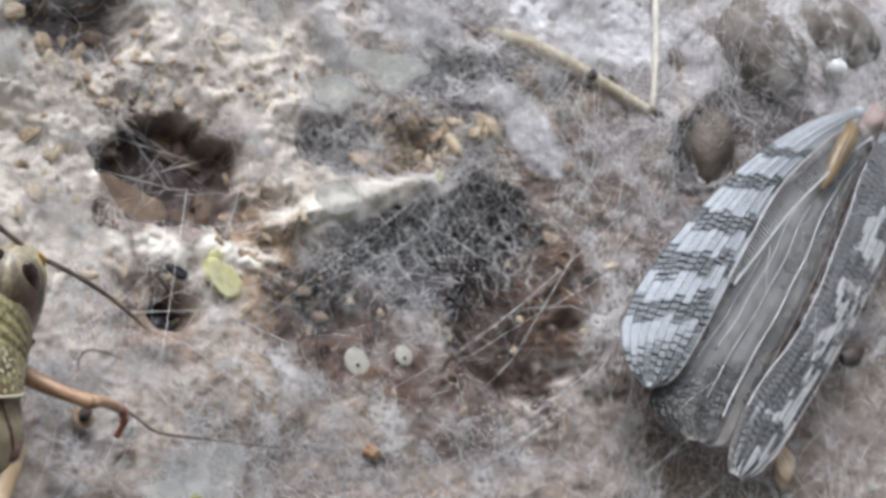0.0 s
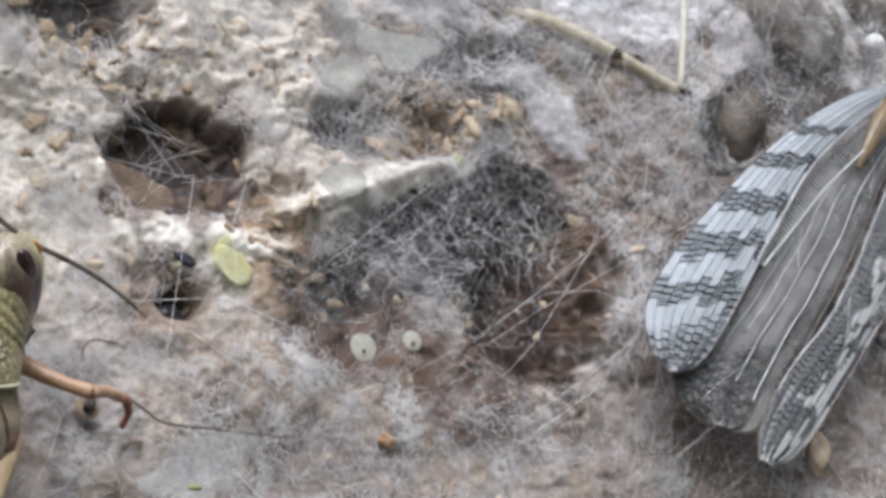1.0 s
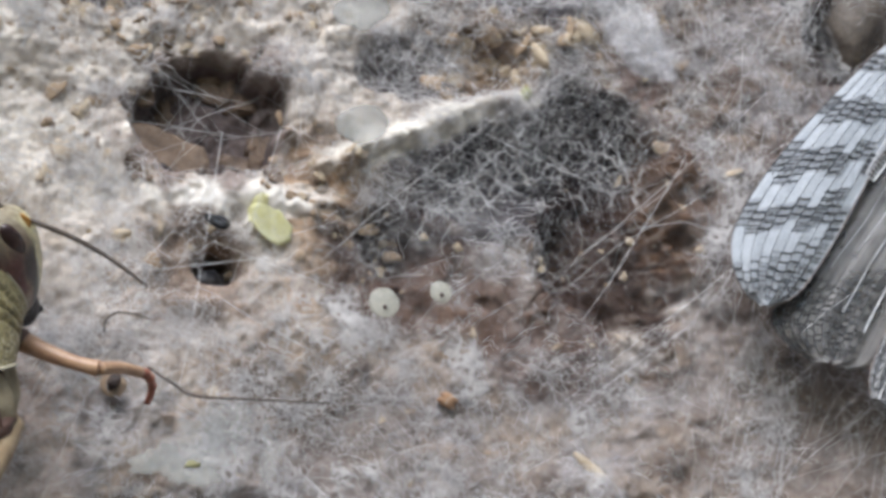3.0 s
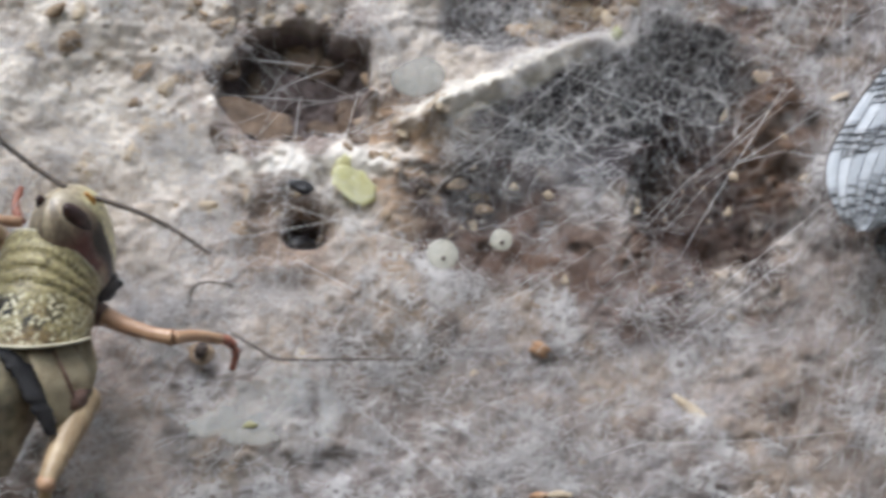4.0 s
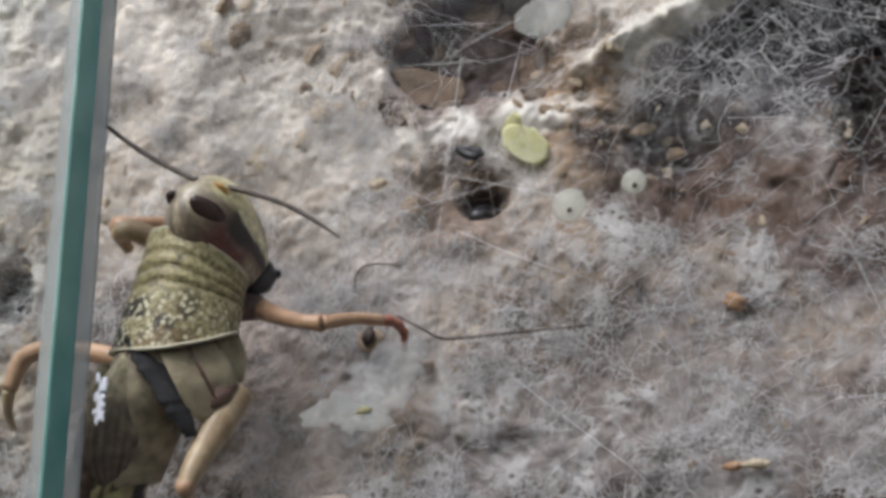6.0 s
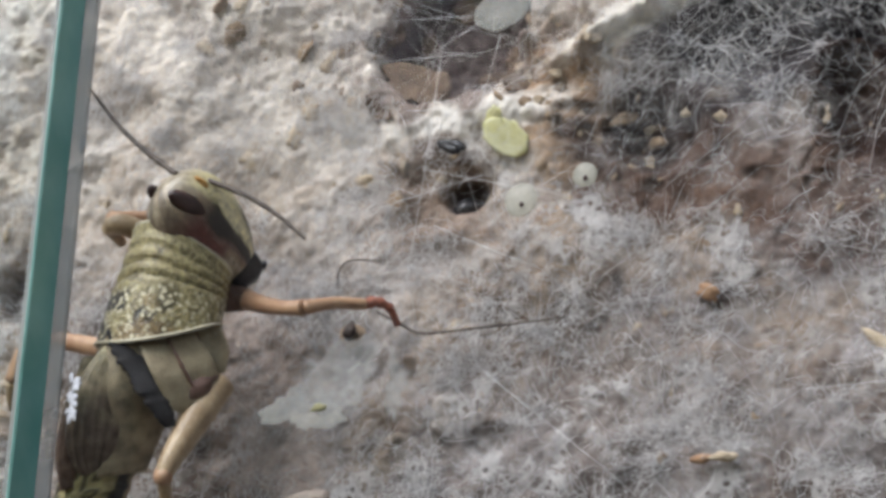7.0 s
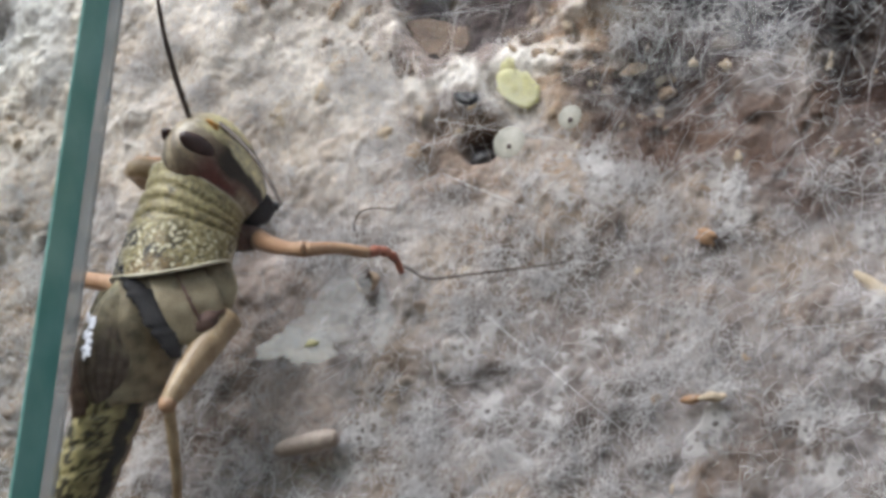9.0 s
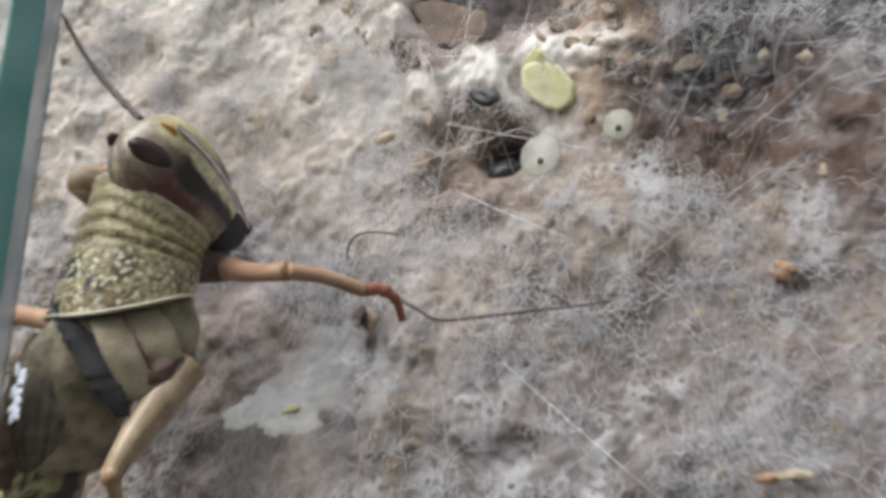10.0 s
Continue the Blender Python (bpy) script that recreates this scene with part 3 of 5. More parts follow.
def build_veil(name, box, nx, nz, level, tones, shift, label):
    gx, gz = np.meshgrid(np.linspace(box[0], box[1], nx), np.linspace(box[2], box[3], nz))
    x, z = gx.ravel(), gz.ravel()
    i = np.arange(nx * nz).reshape(nz, nx)
    q = np.stack([i[:-1, :-1], i[:-1, 1:], i[1:, 1:], i[1:, :-1]], -1).reshape(-1, 4)
    me = big_mesh(name, np.stack([x, level(x, z), z], 1), q, veil_material(name, shift))
    felt, lace = tones(x, z)
    paint(me, np.stack([felt, lace, 0 * x], 1))
    tagged(new(name, me), label, "spider silk", kind="stuff")


def felt_tones(x, z):
    w = 0.26 + 0.5 * smooth(-0.4, 0.7, fbm(x, z, 6.5, 203, 3))
    w = w * (1 - 0.35 * smooth(14, -2, x) * smooth(6, 14, z))
    w = w * (1 - 0.55 * cloddy(x, z)) * (1 - 0.45 * smooth(30, 42, x) * smooth(12, 0, z))
    for k, cut in ((0, 1.0), (1, 1.0), (2, 1.0), (4, 0.9), (5, 0.6), (6, 0.6), (7, 0.6), (8, 0.75), (9, 0.6), (14, 0.85), (3, 0.6)):
        w = w * (1 - cut * smooth(0.1, 0.6, hollow(x, z, k)))
    for cx, cz, a, b, cut in ((-5.0, 10, 4.8, 8, 0.9), (13, 27, 6, 4, 0.7), (30, 26, 4, 4, 0.8), (31, 12, 4, 9, 0.5), (61, 38, 11, 6, 0.6), (-32, -16, 5, 10, 0.5), (-9.3, 6.4, 3, 3, 0.9), (3, 5, 6.5, 6, 0.85), (8, 1, 10, 5, 0.5), (-13, 8.9, 9.5, 2.4, 0.85), (24, 6, 9, 10, 0.92), (14, 14.5, 11, 5, 0.7), (23, 17, 7, 7, 0.8), (4, 24.5, 6, 4, 0.6)):
        w = w * (1 - cut * (1 - smooth(0.6, 1.1, np.hypot((x - cx) / a, (z - cz) / b))))
    rim = np.exp(-(((x - 5) * 0.42 - (z - 17.4) * 0.9) / 1.6) ** 2 - ((x - 5) / 11) ** 2)
    return np.clip(w * (1 - 0.7 * np.clip(rim, 0, 1)), 0, 0.95), 0.42 * laced(x, z) + 0.24 * smooth(-0.2, 0.5, fbm(x, z, 8, 209, 2)) * (1 - smooth(0.1, 0.5, hollow(x, z, 0))) * (1 - smooth(0.1, 0.5, hollow(x, z, 2)))


def wrap_tones(x, z):
    """Loose wisps round the cocoons and the lacewing's far wing."""
    w = smooth(52, 62, x) * smooth(-18, -4, z) * (0.13 + 0.3 * smooth(-0.3, 0.6, fbm(x * 1.2 - z * 0.5, z * 0.5, 5, 211, 3)))
    w = w * (0.35 + 0.65 * smooth(0.8, 1.3, np.hypot((x - 62) / 7, (z - 30) / 12)))
    return w + 0.25 * np.exp(-((x - 60) / 10) ** 2 - ((z - 46) / 8) ** 2), 0.18 * smooth(36, 44, z) * smooth(46, 54, x)


build_veil("silk_felt", (-80, 108, -42, 78), 380, 250, felt_level, felt_tones, 0.0, "thin porous felt of greyish silk over the earth")
build_veil("silk_lace", (-8, 36, -4, 44), 130, 140, lambda x, z: felt_level(x, z) - 0.9 - 0.5 * fbm(x, z, 5, 213, 2), lambda x, z: (0.42 * laced(x, z) * smooth(0.0, 0.7, fbm(x, z, 3, 217, 2)) * smooth(28, 18, x), 0.5 * laced(x, z) * smooth(-0.5, 0.3, fbm(x, z, 3.4, 219, 2))), 0.31, "loose white lace of silk over the dark hollows")
build_veil("silk_wisps", (46, 100, -20, 66), 90, 130, lambda x, z: -10.2 - 0.5 * fbm(x, z, 12, 215, 2), wrap_tones, 0.57, "hazy wisps of silk round cocoons and wings")


def long_threads():
    """Taut single threads that span the hollows and run in front of the felt."""
    g = rng(77)
    spans = []
    for k in range(13):
        x, z = g.uniform(-2, 34), g.uniform(-8, 20)
        ang, far = radians(g.normal(38, 7)), g.uniform(14, 34)
        spans.append((x - far / 2 * math.cos(ang), z - far / 2 * math.sin(ang), x + far / 2 * math.cos(ang), z + far / 2 * math.sin(ang), g.uniform(-4, -1.5)))
    for k in range(44):
        x, z = g.uniform(-40, 80), g.uniform(-28, 55)
        ang, far = g.uniform(0, math.pi), g.uniform(8, 28)
        spans.append((x - far / 2 * math.cos(ang), z - far / 2 * math.sin(ang), x + far / 2 * math.cos(ang), z + far / 2 * math.sin(ang), g.uniform(-4, -1)))
    spans += [(-17, 3, -2, -2, -4), (-12, -13.8, 1.0, -25.5, -3), (-16, -1.5, -4, -8, -3), (-24, -1, -8, 2, -3)]
    t = np.linspace(0, 1, 9)
    for k, (x0, z0, x1, z1, y) in enumerate(spans):
        sag = g.uniform(0, 0.5)
        p = np.stack([x0 + (x1 - x0) * t, y + sag * np.sin(t * math.pi), z0 + (z1 - z0) * t - sag * np.sin(t * math.pi)], 1)
        p[0, 1], p[-1, 1] = relief(p[0, 0], p[0, 2]), relief(p[-1, 0], p[-1, 2])
        v, q = tubes(p[None], [0.03 if k > 56 else g.uniform(0.011, 0.026)], 4)
        yield v, q


def build_threads():
    verts, quads, at = [], [], 0
    for v, q in long_threads():
        verts.append(v)
        quads.append(q + at)
        at += len(v)
    me = big_mesh("silk_threads", np.concatenate(verts), np.concatenate(quads), THREAD)
    tagged(new("silk_threads", me), "taut shiny white silk threads across the hollows", "spider silk", kind="stuff")


build_threads()


# ---- glass front ----
def box_mesh(name, x0, x1, y0, y1, z0, z1, material, bevel=0.0):
    bm = bmesh.new()
    bmesh.ops.create_cube(bm, size=1.0)
    for v in bm.verts:
        v.co = Vector(((x0 + x1) / 2 + v.co.x * (x1 - x0), (y0 + y1) / 2 + v.co.y * (y1 - y0), (z0 + z1) / 2 + v.co.z * (z1 - z0))) * MM
    if bevel:
        bmesh.ops.bevel(bm, geom=bm.edges[:], offset=bevel * MM, segments=2, affect='EDGES')
    me = bpy.data.meshes.new(name)
    bm.to_mesh(me)
    bm.free()
    me.materials.append(material)
    return me


def sheet_mesh(*size):
    """A glass sheet whose outer face mirrors and whose other faces only let the light pass."""
    me = box_mesh("sheet", *size, PANE)
    me.materials.append(INNER)
    for f in me.polygons:
        f.material_index = 0 if f.normal.y < -0.5 else 1
    return me


def build_glass():
    pane = new("glass_pane")
    tagged(pane, "clear sliding glass pane with a green cut edge", "glass pane", "sliding panes of the terrarium")
    sheet = link("sheet", sheet_mesh(-150, -41.75, -19.8, -16.25, -75, 110), pane)
    sheet.visible_shadow = False
    link("cut_edge", box_mesh("cut_edge", -41.74, -41.5, -19.8, -16.25, -75, 110, CUT, 0.1), pane, "polished emerald green cut edge")
    link("seal", box_mesh("seal", -44.6, -40.45, -16.2, -15.66, -75, 110, SEAL, 0.1), pane, "milky translucent plastic seal strip")
    other = new("glass_pane")
    tagged(other, "clear glass pane with dried smears in front of the web", "glass pane", "sliding panes of the terrarium")
    sheet = link("sheet", sheet_mesh(-60.0, 150, -15.6, -14.6, -75, 110), other)
    sheet.visible_shadow = False


build_glass()


# ---- shapes ----
def spline(ctrl, n):
    """n smooth rows through the control rows (Catmull-Rom)."""
    c = np.asarray(ctrl, float)
    c = np.concatenate([2 * c[:1] - c[1:2], c, 2 * c[-1:] - c[-2:-1]])
    t = np.linspace(0, len(c) - 3 - 1e-6, n)
    i = t.astype(int)
    f = (t - i)[:, None]
    a, b, d, e = c[i], c[i + 1], c[i + 2], c[i + 3]
    return 0.5 * (2 * b + (d - a) * f + (2 * a - 5 * b + 4 * d - e) * f ** 2 + (3 * b - a - 3 * d + e) * f ** 3)


def loft(centres, a, b, around=28, power=1.0, wave=None, caps=True):
    """Rings round the centres, spanned by the half axes a and b. Gives vertices, faces, and each vertex's share along and angle."""
    n = len(centres)
    th = np.arange(around) * 2 * math.pi / around
    ca, sa = np.sign(np.cos(th)) * abs(np.cos(th)) ** power, np.sign(np.sin(th)) * abs(np.sin(th)) ** power
    s = np.linspace(0, 1, n)
    k = np.ones((n, around)) if wave is None else wave(s[:, None], th[None, :])
    v = centres[:, None] + k[..., None] * (ca[None, :, None] * a[:, None] + sa[None, :, None] * b[:, None])
    idx = np.arange(n * around).reshape(n, around)
    nxt = np.roll(idx, -1, 1)
    faces = np.stack([idx[:-1], nxt[:-1], nxt[1:], idx[1:]], -1).reshape(-1, 4).tolist()
    if caps:
        faces += [idx[0, ::-1].tolist(), idx[-1].tolist()]
    return v.reshape(-1, 3), faces, np.repeat(s, around), np.tile(th, n)


def limb(points, radii, rings=20, around=10, flat=1.0, bumps=0.0, seed=0):
    """A tapered round limb along a smooth path."""
    rows = spline(np.c_[np.asarray(points, float), np.asarray(radii, float)], rings)
    p, r = rows[:, :3], np.maximum(rows[:, 3], 0.01)
    if bumps:
        r = r * (1 + bumps * rng(seed).normal(0, 1, len(r)))
    t = np.gradient(p, axis=0)
    t /= np.linalg.norm(t, axis=1, keepdims=True)
    side = np.cross(t, [0.02, 1.0, 0.03])
    side /= np.linalg.norm(side, axis=1, keepdims=True)
    other = np.cross(t, side)
    v, f, s, th = loft(p, side * r[:, None], other * r[:, None] * flat, around)
    return v, f


def lump(centre, axes, rough=0.12, seed=0, level=3):
    """An uneven rounded lump; axes: three vectors of half sizes."""
    bm = bmesh.new()
    bmesh.ops.create_icosphere(bm, subdivisions=level, radius=1.0)
    v = np.array([q.co[:] for q in bm.verts])
    f = [[q.index for q in p.verts] for p in bm.faces]
    bm.free()
    g = rng(seed)
    k = np.ones(len(v))
    for j in range(4):
        w = g.normal(0, 1.6 * (j + 1) ** 0.7, 3)
        k = k + rough / (j + 1) * np.sin(v @ w + g.uniform(0, 6))
    return np.asarray(centre, float) + (v * k[:, None]) @ np.asarray(axes, float), f


def flake(centre, axes, thick, bend, jag, seed):
    """A thin curled scrap with a torn outline; axes: two half sizes in its sheet and the direction of its face."""
    g = rng(seed)
    n, rings = 36, 7
    th = np.arange(n) * 2 * math.pi / n
    edge = np.ones(n)
    for k in range(2, 10):
        edge = edge + jag / k ** 0.7 * g.normal() * np.cos(k * th + g.uniform(0, 6))
    a, b, c = (np.asarray(q, float) for q in axes)
    c = c / np.linalg.norm(c)
    rows, turn = [], g.uniform(0, 6)
    for k in np.linspace(0.02, 1, rings):
        u, w = edge * k * np.cos(th), edge * k * np.sin(th)
        h = bend * (u * math.cos(turn) + w * math.sin(turn)) ** 2 + 0.12 * bend * np.sin(5 * u + 3 * w + seed) + 0.1 * g.normal(0, 1, n) * k * thick
        rows.append(np.asarray(centre, float) + u[:, None] * a + w[:, None] * b + h[:, None] * c)
    top = np.concatenate(rows)
    v = np.concatenate([top, top - c * thick])
    i = np.arange(rings * n).reshape(rings, n)
    m = np.roll(i, -1, 1)
    q = np.stack([i[:-1], i[1:], m[1:], m[:-1]], -1).reshape(-1, 4)
    o = rings * n
    faces = q.tolist() + (q[:, ::-1] + o).tolist() + [[i[-1, k], i[-1, k] + o, m[-1, k] + o, m[-1, k]] for k in range(n)] + [i[0].tolist(), (i[0, ::-1] + o).tolist()]
    return v, faces


def turned(a, b, c, angle, tip=0.0):
    """Half axes a (in the plane, at the angle), b (across it) and c (towards the glass)."""
    ca, sa = math.cos(radians(angle)), math.sin(radians(angle))
    return [(a * ca, -a * math.sin(radians(tip)), a * sa), (-b * sa, 0, b * ca), (0, -c, 0)]


def part(name, shape, material, parent=None, label="", origin=(0, 0, 0), tones=None, placed=False):
    """One mesh under its thing; placed: the shape is given in the world and is laid back into the locust's space."""
    if placed:
        shape = (to_locust(shape[0]), shape[1])
        origin = to_locust(np.array([origin]))[0] if origin is not HUB else HUB
    me = mesh_of(name, shape[0], shape[1], material, True, origin)
    if tones is not None:
        paint(me, tones[:, :3])
        if tones.shape[1] > 3:
            d = np.ones((len(me.vertices), 4), np.float32)
            d[:] = tones
            me.color_attributes["tone"].data.foreach_set("color", d.ravel())
    return link(name, me, parent, label)


def thing(name, shape, material, label, category, group="", tones=None):
    c = np.asarray(shape[0]).mean(0)
    ob = part(name, shape, material, None, "", c, tones)
    ob.location = Vector(c * MM)
    return tagged(ob, label, category, group)


def holder(name, place, label, category, group=""):
    ob = new(name)
    ob.location = Vector(place) * MM
    return tagged(ob, label, category, group)


# ---- locust ----
HEAD_SKIN = toned("locust_head_skin", 0.5, 0.33, 0.5, 0.3, 0.5)
PRONOTUM = toned("locust_pronotum", 0.4, 0.3, 0.5, 0.9, 0.7, (0.6, (0.68, 0.61, 0.41), 0.34))
BODY_SKIN = toned("locust_body_skin", 1.4, 0.5, 0.4, 0.35, 0.6)
EYE = noisy("locust_eye", (0.02, 0.012, 0.012), (0.075, 0.04, 0.035), 1.0, 0.2, 0.6, 0.05)
LEG = noisy("locust_leg", (0.32, 0.165, 0.09), (0.58, 0.37, 0.23), 2.0, 0.38, 0.5, 0.15)
LEG_PALE = noisy("locust_pale_leg", (0.3, 0.2, 0.11), (0.56, 0.42, 0.26), 2.0, 0.4, 0.5, 0.15)
FOOT = noisy("locust_foot", (0.25, 0.075, 0.045), (0.45, 0.18, 0.12), 1.0, 0.4, 0.5, 0.2)
FEELER = noisy("locust_antenna", (0.05, 0.038, 0.032), (0.13, 0.1, 0.08), 1.0, 0.5, 0.4, 0.2)
BLACK = noisy("black_chitin", (0.008, 0.008, 0.011), (0.03, 0.028, 0.032), 1.0, 0.35, 0.5, 0.2)
PALE_RIM = noisy("pale_rim", (0.5, 0.45, 0.32), (0.68, 0.63, 0.48), 1.5, 0.45, 0.4, 0.1)
TEGMEN = toned("locust_wing_pad", 0.9, 0.45, 0.35, 0.6, 0.6)
PLATE = noisy("pale_plate", (0.2, 0.155, 0.095), (0.42, 0.35, 0.23), 1.6, 0.55, 0.3, 0.4)
STRIPE = noisy("black_stripe", (0.008, 0.008, 0.01), (0.05, 0.047, 0.048), 1.6, 0.7, 0.25, 0.5)
ROOT = noisy("leg_root", (0.08, 0.045, 0.036), (0.2, 0.115, 0.085), 1.2, 0.5, 0.4, 0.4)
ORANGE = noisy("orange_spot", (0.55, 0.22, 0.03), (0.65, 0.38, 0.12), 1.0, 0.5, 0.4, 0.1)
HUB = (-36.0, -8.0, -10.0)
# the locust's space is turned towards the glass: turn, size and centre
LEAN = np.array([[0.733, -0.658, 0.171], [0.672, 0.664, -0.327], [0.102, 0.355, 0.929]])
SIZE = 0.87
FROM, ONTO = np.array([-33.4, -10.05, -4.6]), np.array([-33.1, -10.1, -4.55])


def to_locust(points):
    """World places laid into the locust's own space."""
    return (np.asarray(points, float) - ONTO) @ LEAN / SIZE + FROM


FORE = {}


def build_locust():
    locust = holder("locust", HUB, "olive locust with a speckled collar clinging to the webbed wall", "locust")

    # head: from the crown to the mouth; angle 0 is the face, 90 degrees the cheek towards the glass
    p, d, q = np.array([0.581, 0.206, 0.781]), np.array([0.317, 0.828, -0.455]), np.array([0.746, -0.515, -0.418])
    top, chin = np.array([-34.36, -14.33, -0.06]), np.array([-30.94, -5.4, -4.97])
    rows = spline([(0, 0.1), (0.03, 0.42), (0.1, 0.72), (0.22, 0.93), (0.36, 1), (0.53, 0.96), (0.7, 0.82), (0.85, 0.6), (0.95, 0.36), (1, 0.12)], 64)
    c = top + rows[:, :1] * (chin - top)
    v, f, s, th = loft(c, rows[:, 1:2] * 3.79 * p, rows[:, 1:2] * 2.54 * q, 72, 0.95,
                       lambda s, th: 1 + 0.015 * np.cos(3 * th) - 0.03 * np.exp(-((th - 1.1) / 0.08) ** 2) * (s > 0.4) - 0.02 * np.exp(-((th - 2.2) / 0.1) ** 2) * (s > 0.5))
    s = rows[:, 0].repeat(72)
    th = np.where(th > math.pi, 2 * math.pi - th, th)
    wob = fbm(v[:, 0] * 1.0, v[:, 2] + v[:, 1], 1.1, 72, 3)
    deg = np.degrees(th) + 5 * np.sin(s * 9) + 4 * wob
    tone = np.tile([0.27, 0.2, 0.14], (len(v), 1))

    def put(mask, colour):
        nonlocal tone
        tone = tone * (1 - mask[:, None]) + np.array(colour) * mask[:, None]
    put(smooth(0.15, 0.4, s) * smooth(84, 96, deg) * smooth(165, 140, deg), (0.15, 0.048, 0.04))
    put(smooth(0.26, 0.08, s) * 0.75, (0.42, 0.36, 0.25))
    put(smooth(0.3, 0.5, 0.5 + 0.5 * np.sin(deg / 6.5)) * smooth(0.4, 0.2, s) * smooth(92, 110, deg) * 0.6, (0.1, 0.07, 0.05))
    put(smooth(0.6, 0.85, s + 0.05 * wob) * smooth(88, 100, deg) * 0.85, (0.42, 0.36, 0.25))
    put(smooth(0.55, 0.65, s) * smooth(5, 2, abs(deg - 122 + 18 * s)) * 0.5, (0.5, 0.42, 0.34))
    put(smooth(76, 66, deg) * smooth(0.04, 0.2, s), (0.72, 0.64, 0.36))
    put(smooth(66, 58, deg) * smooth(40, 50, deg) * smooth(0.2, 0.4, s) * 0.8, (0.95, 0.88, 0.6))
    put(smooth(40, 30, deg) * smooth(0.5, 0.65, s + 0.06 * wob), (0.05, 0.037, 0.026))
    put(smooth(5, 2, abs(deg - 38)) * smooth(0.6, 0.75, s) * 0.7, (0.09, 0.06, 0.04))
    put(smooth(14, 9, abs(deg - 80 + 6 * s)) * smooth(0.25, 0.4, s), (0.03, 0.022, 0.018))
    put(smooth(0.92, 0.97, s), (0.03, 0.025, 0.02))
    head = part("head", (v, f), HEAD_SKIN, locust, "olive and brown striped head", HUB, tone, True)
    part("eye", lump((-32.19, -13.25, -1.95), [tuple(2.25 * d + 0.55 * p), tuple(0.88 * p - 0.2 * d), tuple(0.75 * q)], 0.02, 1), EYE, head, "dark oval eye", HUB, None, True)
    part("eye", lump((-35.07, -13.76, -0.77), [tuple(1.1 * d), tuple(0.6 * p), tuple(0.35 * q)], 0.02, 2), EYE, head, "dark oval eye", HUB, None, True)
    part("ocellus", lump((-31.39, -13.05, 0.12), [tuple(0.75 * d), tuple(0.3 * p), tuple(0.5 * q)], 0.15, 3), ORANGE, head, "small orange spot", HUB, None, True)
    part("jaw", lump((-31.04, -5.65, -4.83), [tuple(1.15 * d), tuple(1.4 * p), tuple(1.25 * q)], 0.3, 4), BLACK, head, "black mouthparts", HUB, None, True)
    part("jaw", lump((-30.36, -5.05, -4.35), [(1.1, 0.05, 0.1), (0.0, 0.36, 0.1), (0.0, -0.1, 0.4)], 0.2, 5), BLACK, head, "black mouthparts", HUB, None, True)
    part("jaw", lump((-31.15, -5.64, -5.76), [(0.3, 0.1, -0.6), (0.4, 0.1, 0.2), (0.0, -0.4, 0.1)], 0.2, 6), BLACK, head, "black mouthparts", HUB, None, True)

    # collar
    lateral = np.array([0.723, -0.683, -0.1])
    rows = spline([(-34.6, -9.56, -4.21, 2.6, 3.15, -1.55, 3.5), (-35.29, -9.53, -6.75, 3.05, 3.15, -0.6, 3.9), (-35.86, -9.56, -9.2, 3.4, 3.2, 0.35, 4.1), (-36.31, -9.66, -11.3, 3.65, 3.1, 1.25, 4.2)], 44)
    c, a, b = rows[:, :3], rows[:, 3:6], rows[:, 6]

    def grooves(s, th):
        k = 1 + 0 * s * th
        for at, deep in ((0.04, -0.04), (0.2, 0.06), (0.33, 0.07), (0.46, 0.06)):
            k = k - deep * np.exp(-((s - at - 0.03 * np.sin(2 * th)) / 0.022) ** 2)
        return k + 0.03 * np.exp(-((th - math.pi) / 0.12) ** 2)
    v, f, s, th = loft(c, a, b[:, None] * lateral, 96, 0.85, grooves, caps=False)
    v += (smooth(0.55, 1.0, s) * (-0.9 * np.maximum(np.sin(th - 0.35), 0) ** 2))[:, None] * np.array([0.0, 0.0, 1.0])
    g = fbm(v[:, 0] + v[:, 1], v[:, 2], 1.6, 71, 3)
    tone = np.tile([0.385, 0.325, 0.16], (len(v), 1))
    put(smooth(0.3, 0.0, s) * 0.5, (0.46, 0.4, 0.22))
    put(smooth(0.25, 0.7, fbm(v[:, 0] + v[:, 1], v[:, 2], 0.7, 74, 3)) * 0.6, (0.1, 0.075, 0.035))
    put(smooth(0.45, 0.7, s) * smooth(-0.2, 0.6, fbm(v[:, 0], v[:, 2], 2.8, 73, 2)) * 0.75, (0.22, 0.13, 0.05))
    put(smooth(0.4, 0.65, s) * smooth(0.0, 0.35, g) * (0.5 + 0.5 * smooth(0.45, 0.7, th / math.pi)), (0.03, 0.025, 0.016))
    put(smooth(0.3, 0.1, th / math.pi) * smooth(0.4, 0.8, s) * 0.4, (0.36, 0.32, 0.2))
    tone = np.c_[tone, smooth(0.42, 0.6, s) * (0.55 + 0.45 * smooth(-0.3, 0.2, g))]
    collar = part("pronotum", (v, f), PRONOTUM, locust, "olive saddle-shaped collar with pale dots", HUB, tone, True)
    ring = v.reshape(44, 96, 3)[-1]
    t = np.roll(ring, -1, 0) - np.roll(ring, 1, 0)
    t /= np.linalg.norm(t, axis=1, keepdims=True)
    out = ring - ring.mean(0)
    out -= (out * t).sum(1, keepdims=True) * t
    out /= np.linalg.norm(out, axis=1, keepdims=True)
    side = np.cross(t, out)
    w, fr, _, _ = loft(np.r_[ring, ring[:1]], 0.16 * np.r_[out, out[:1]], 0.16 * np.r_[side, side[:1]], 8, caps=False)
    part("rim", (w, fr), PALE_RIM, collar, "pale rear rim", HUB, None, True)
    ring = v.reshape(44, 96, 3)[0]
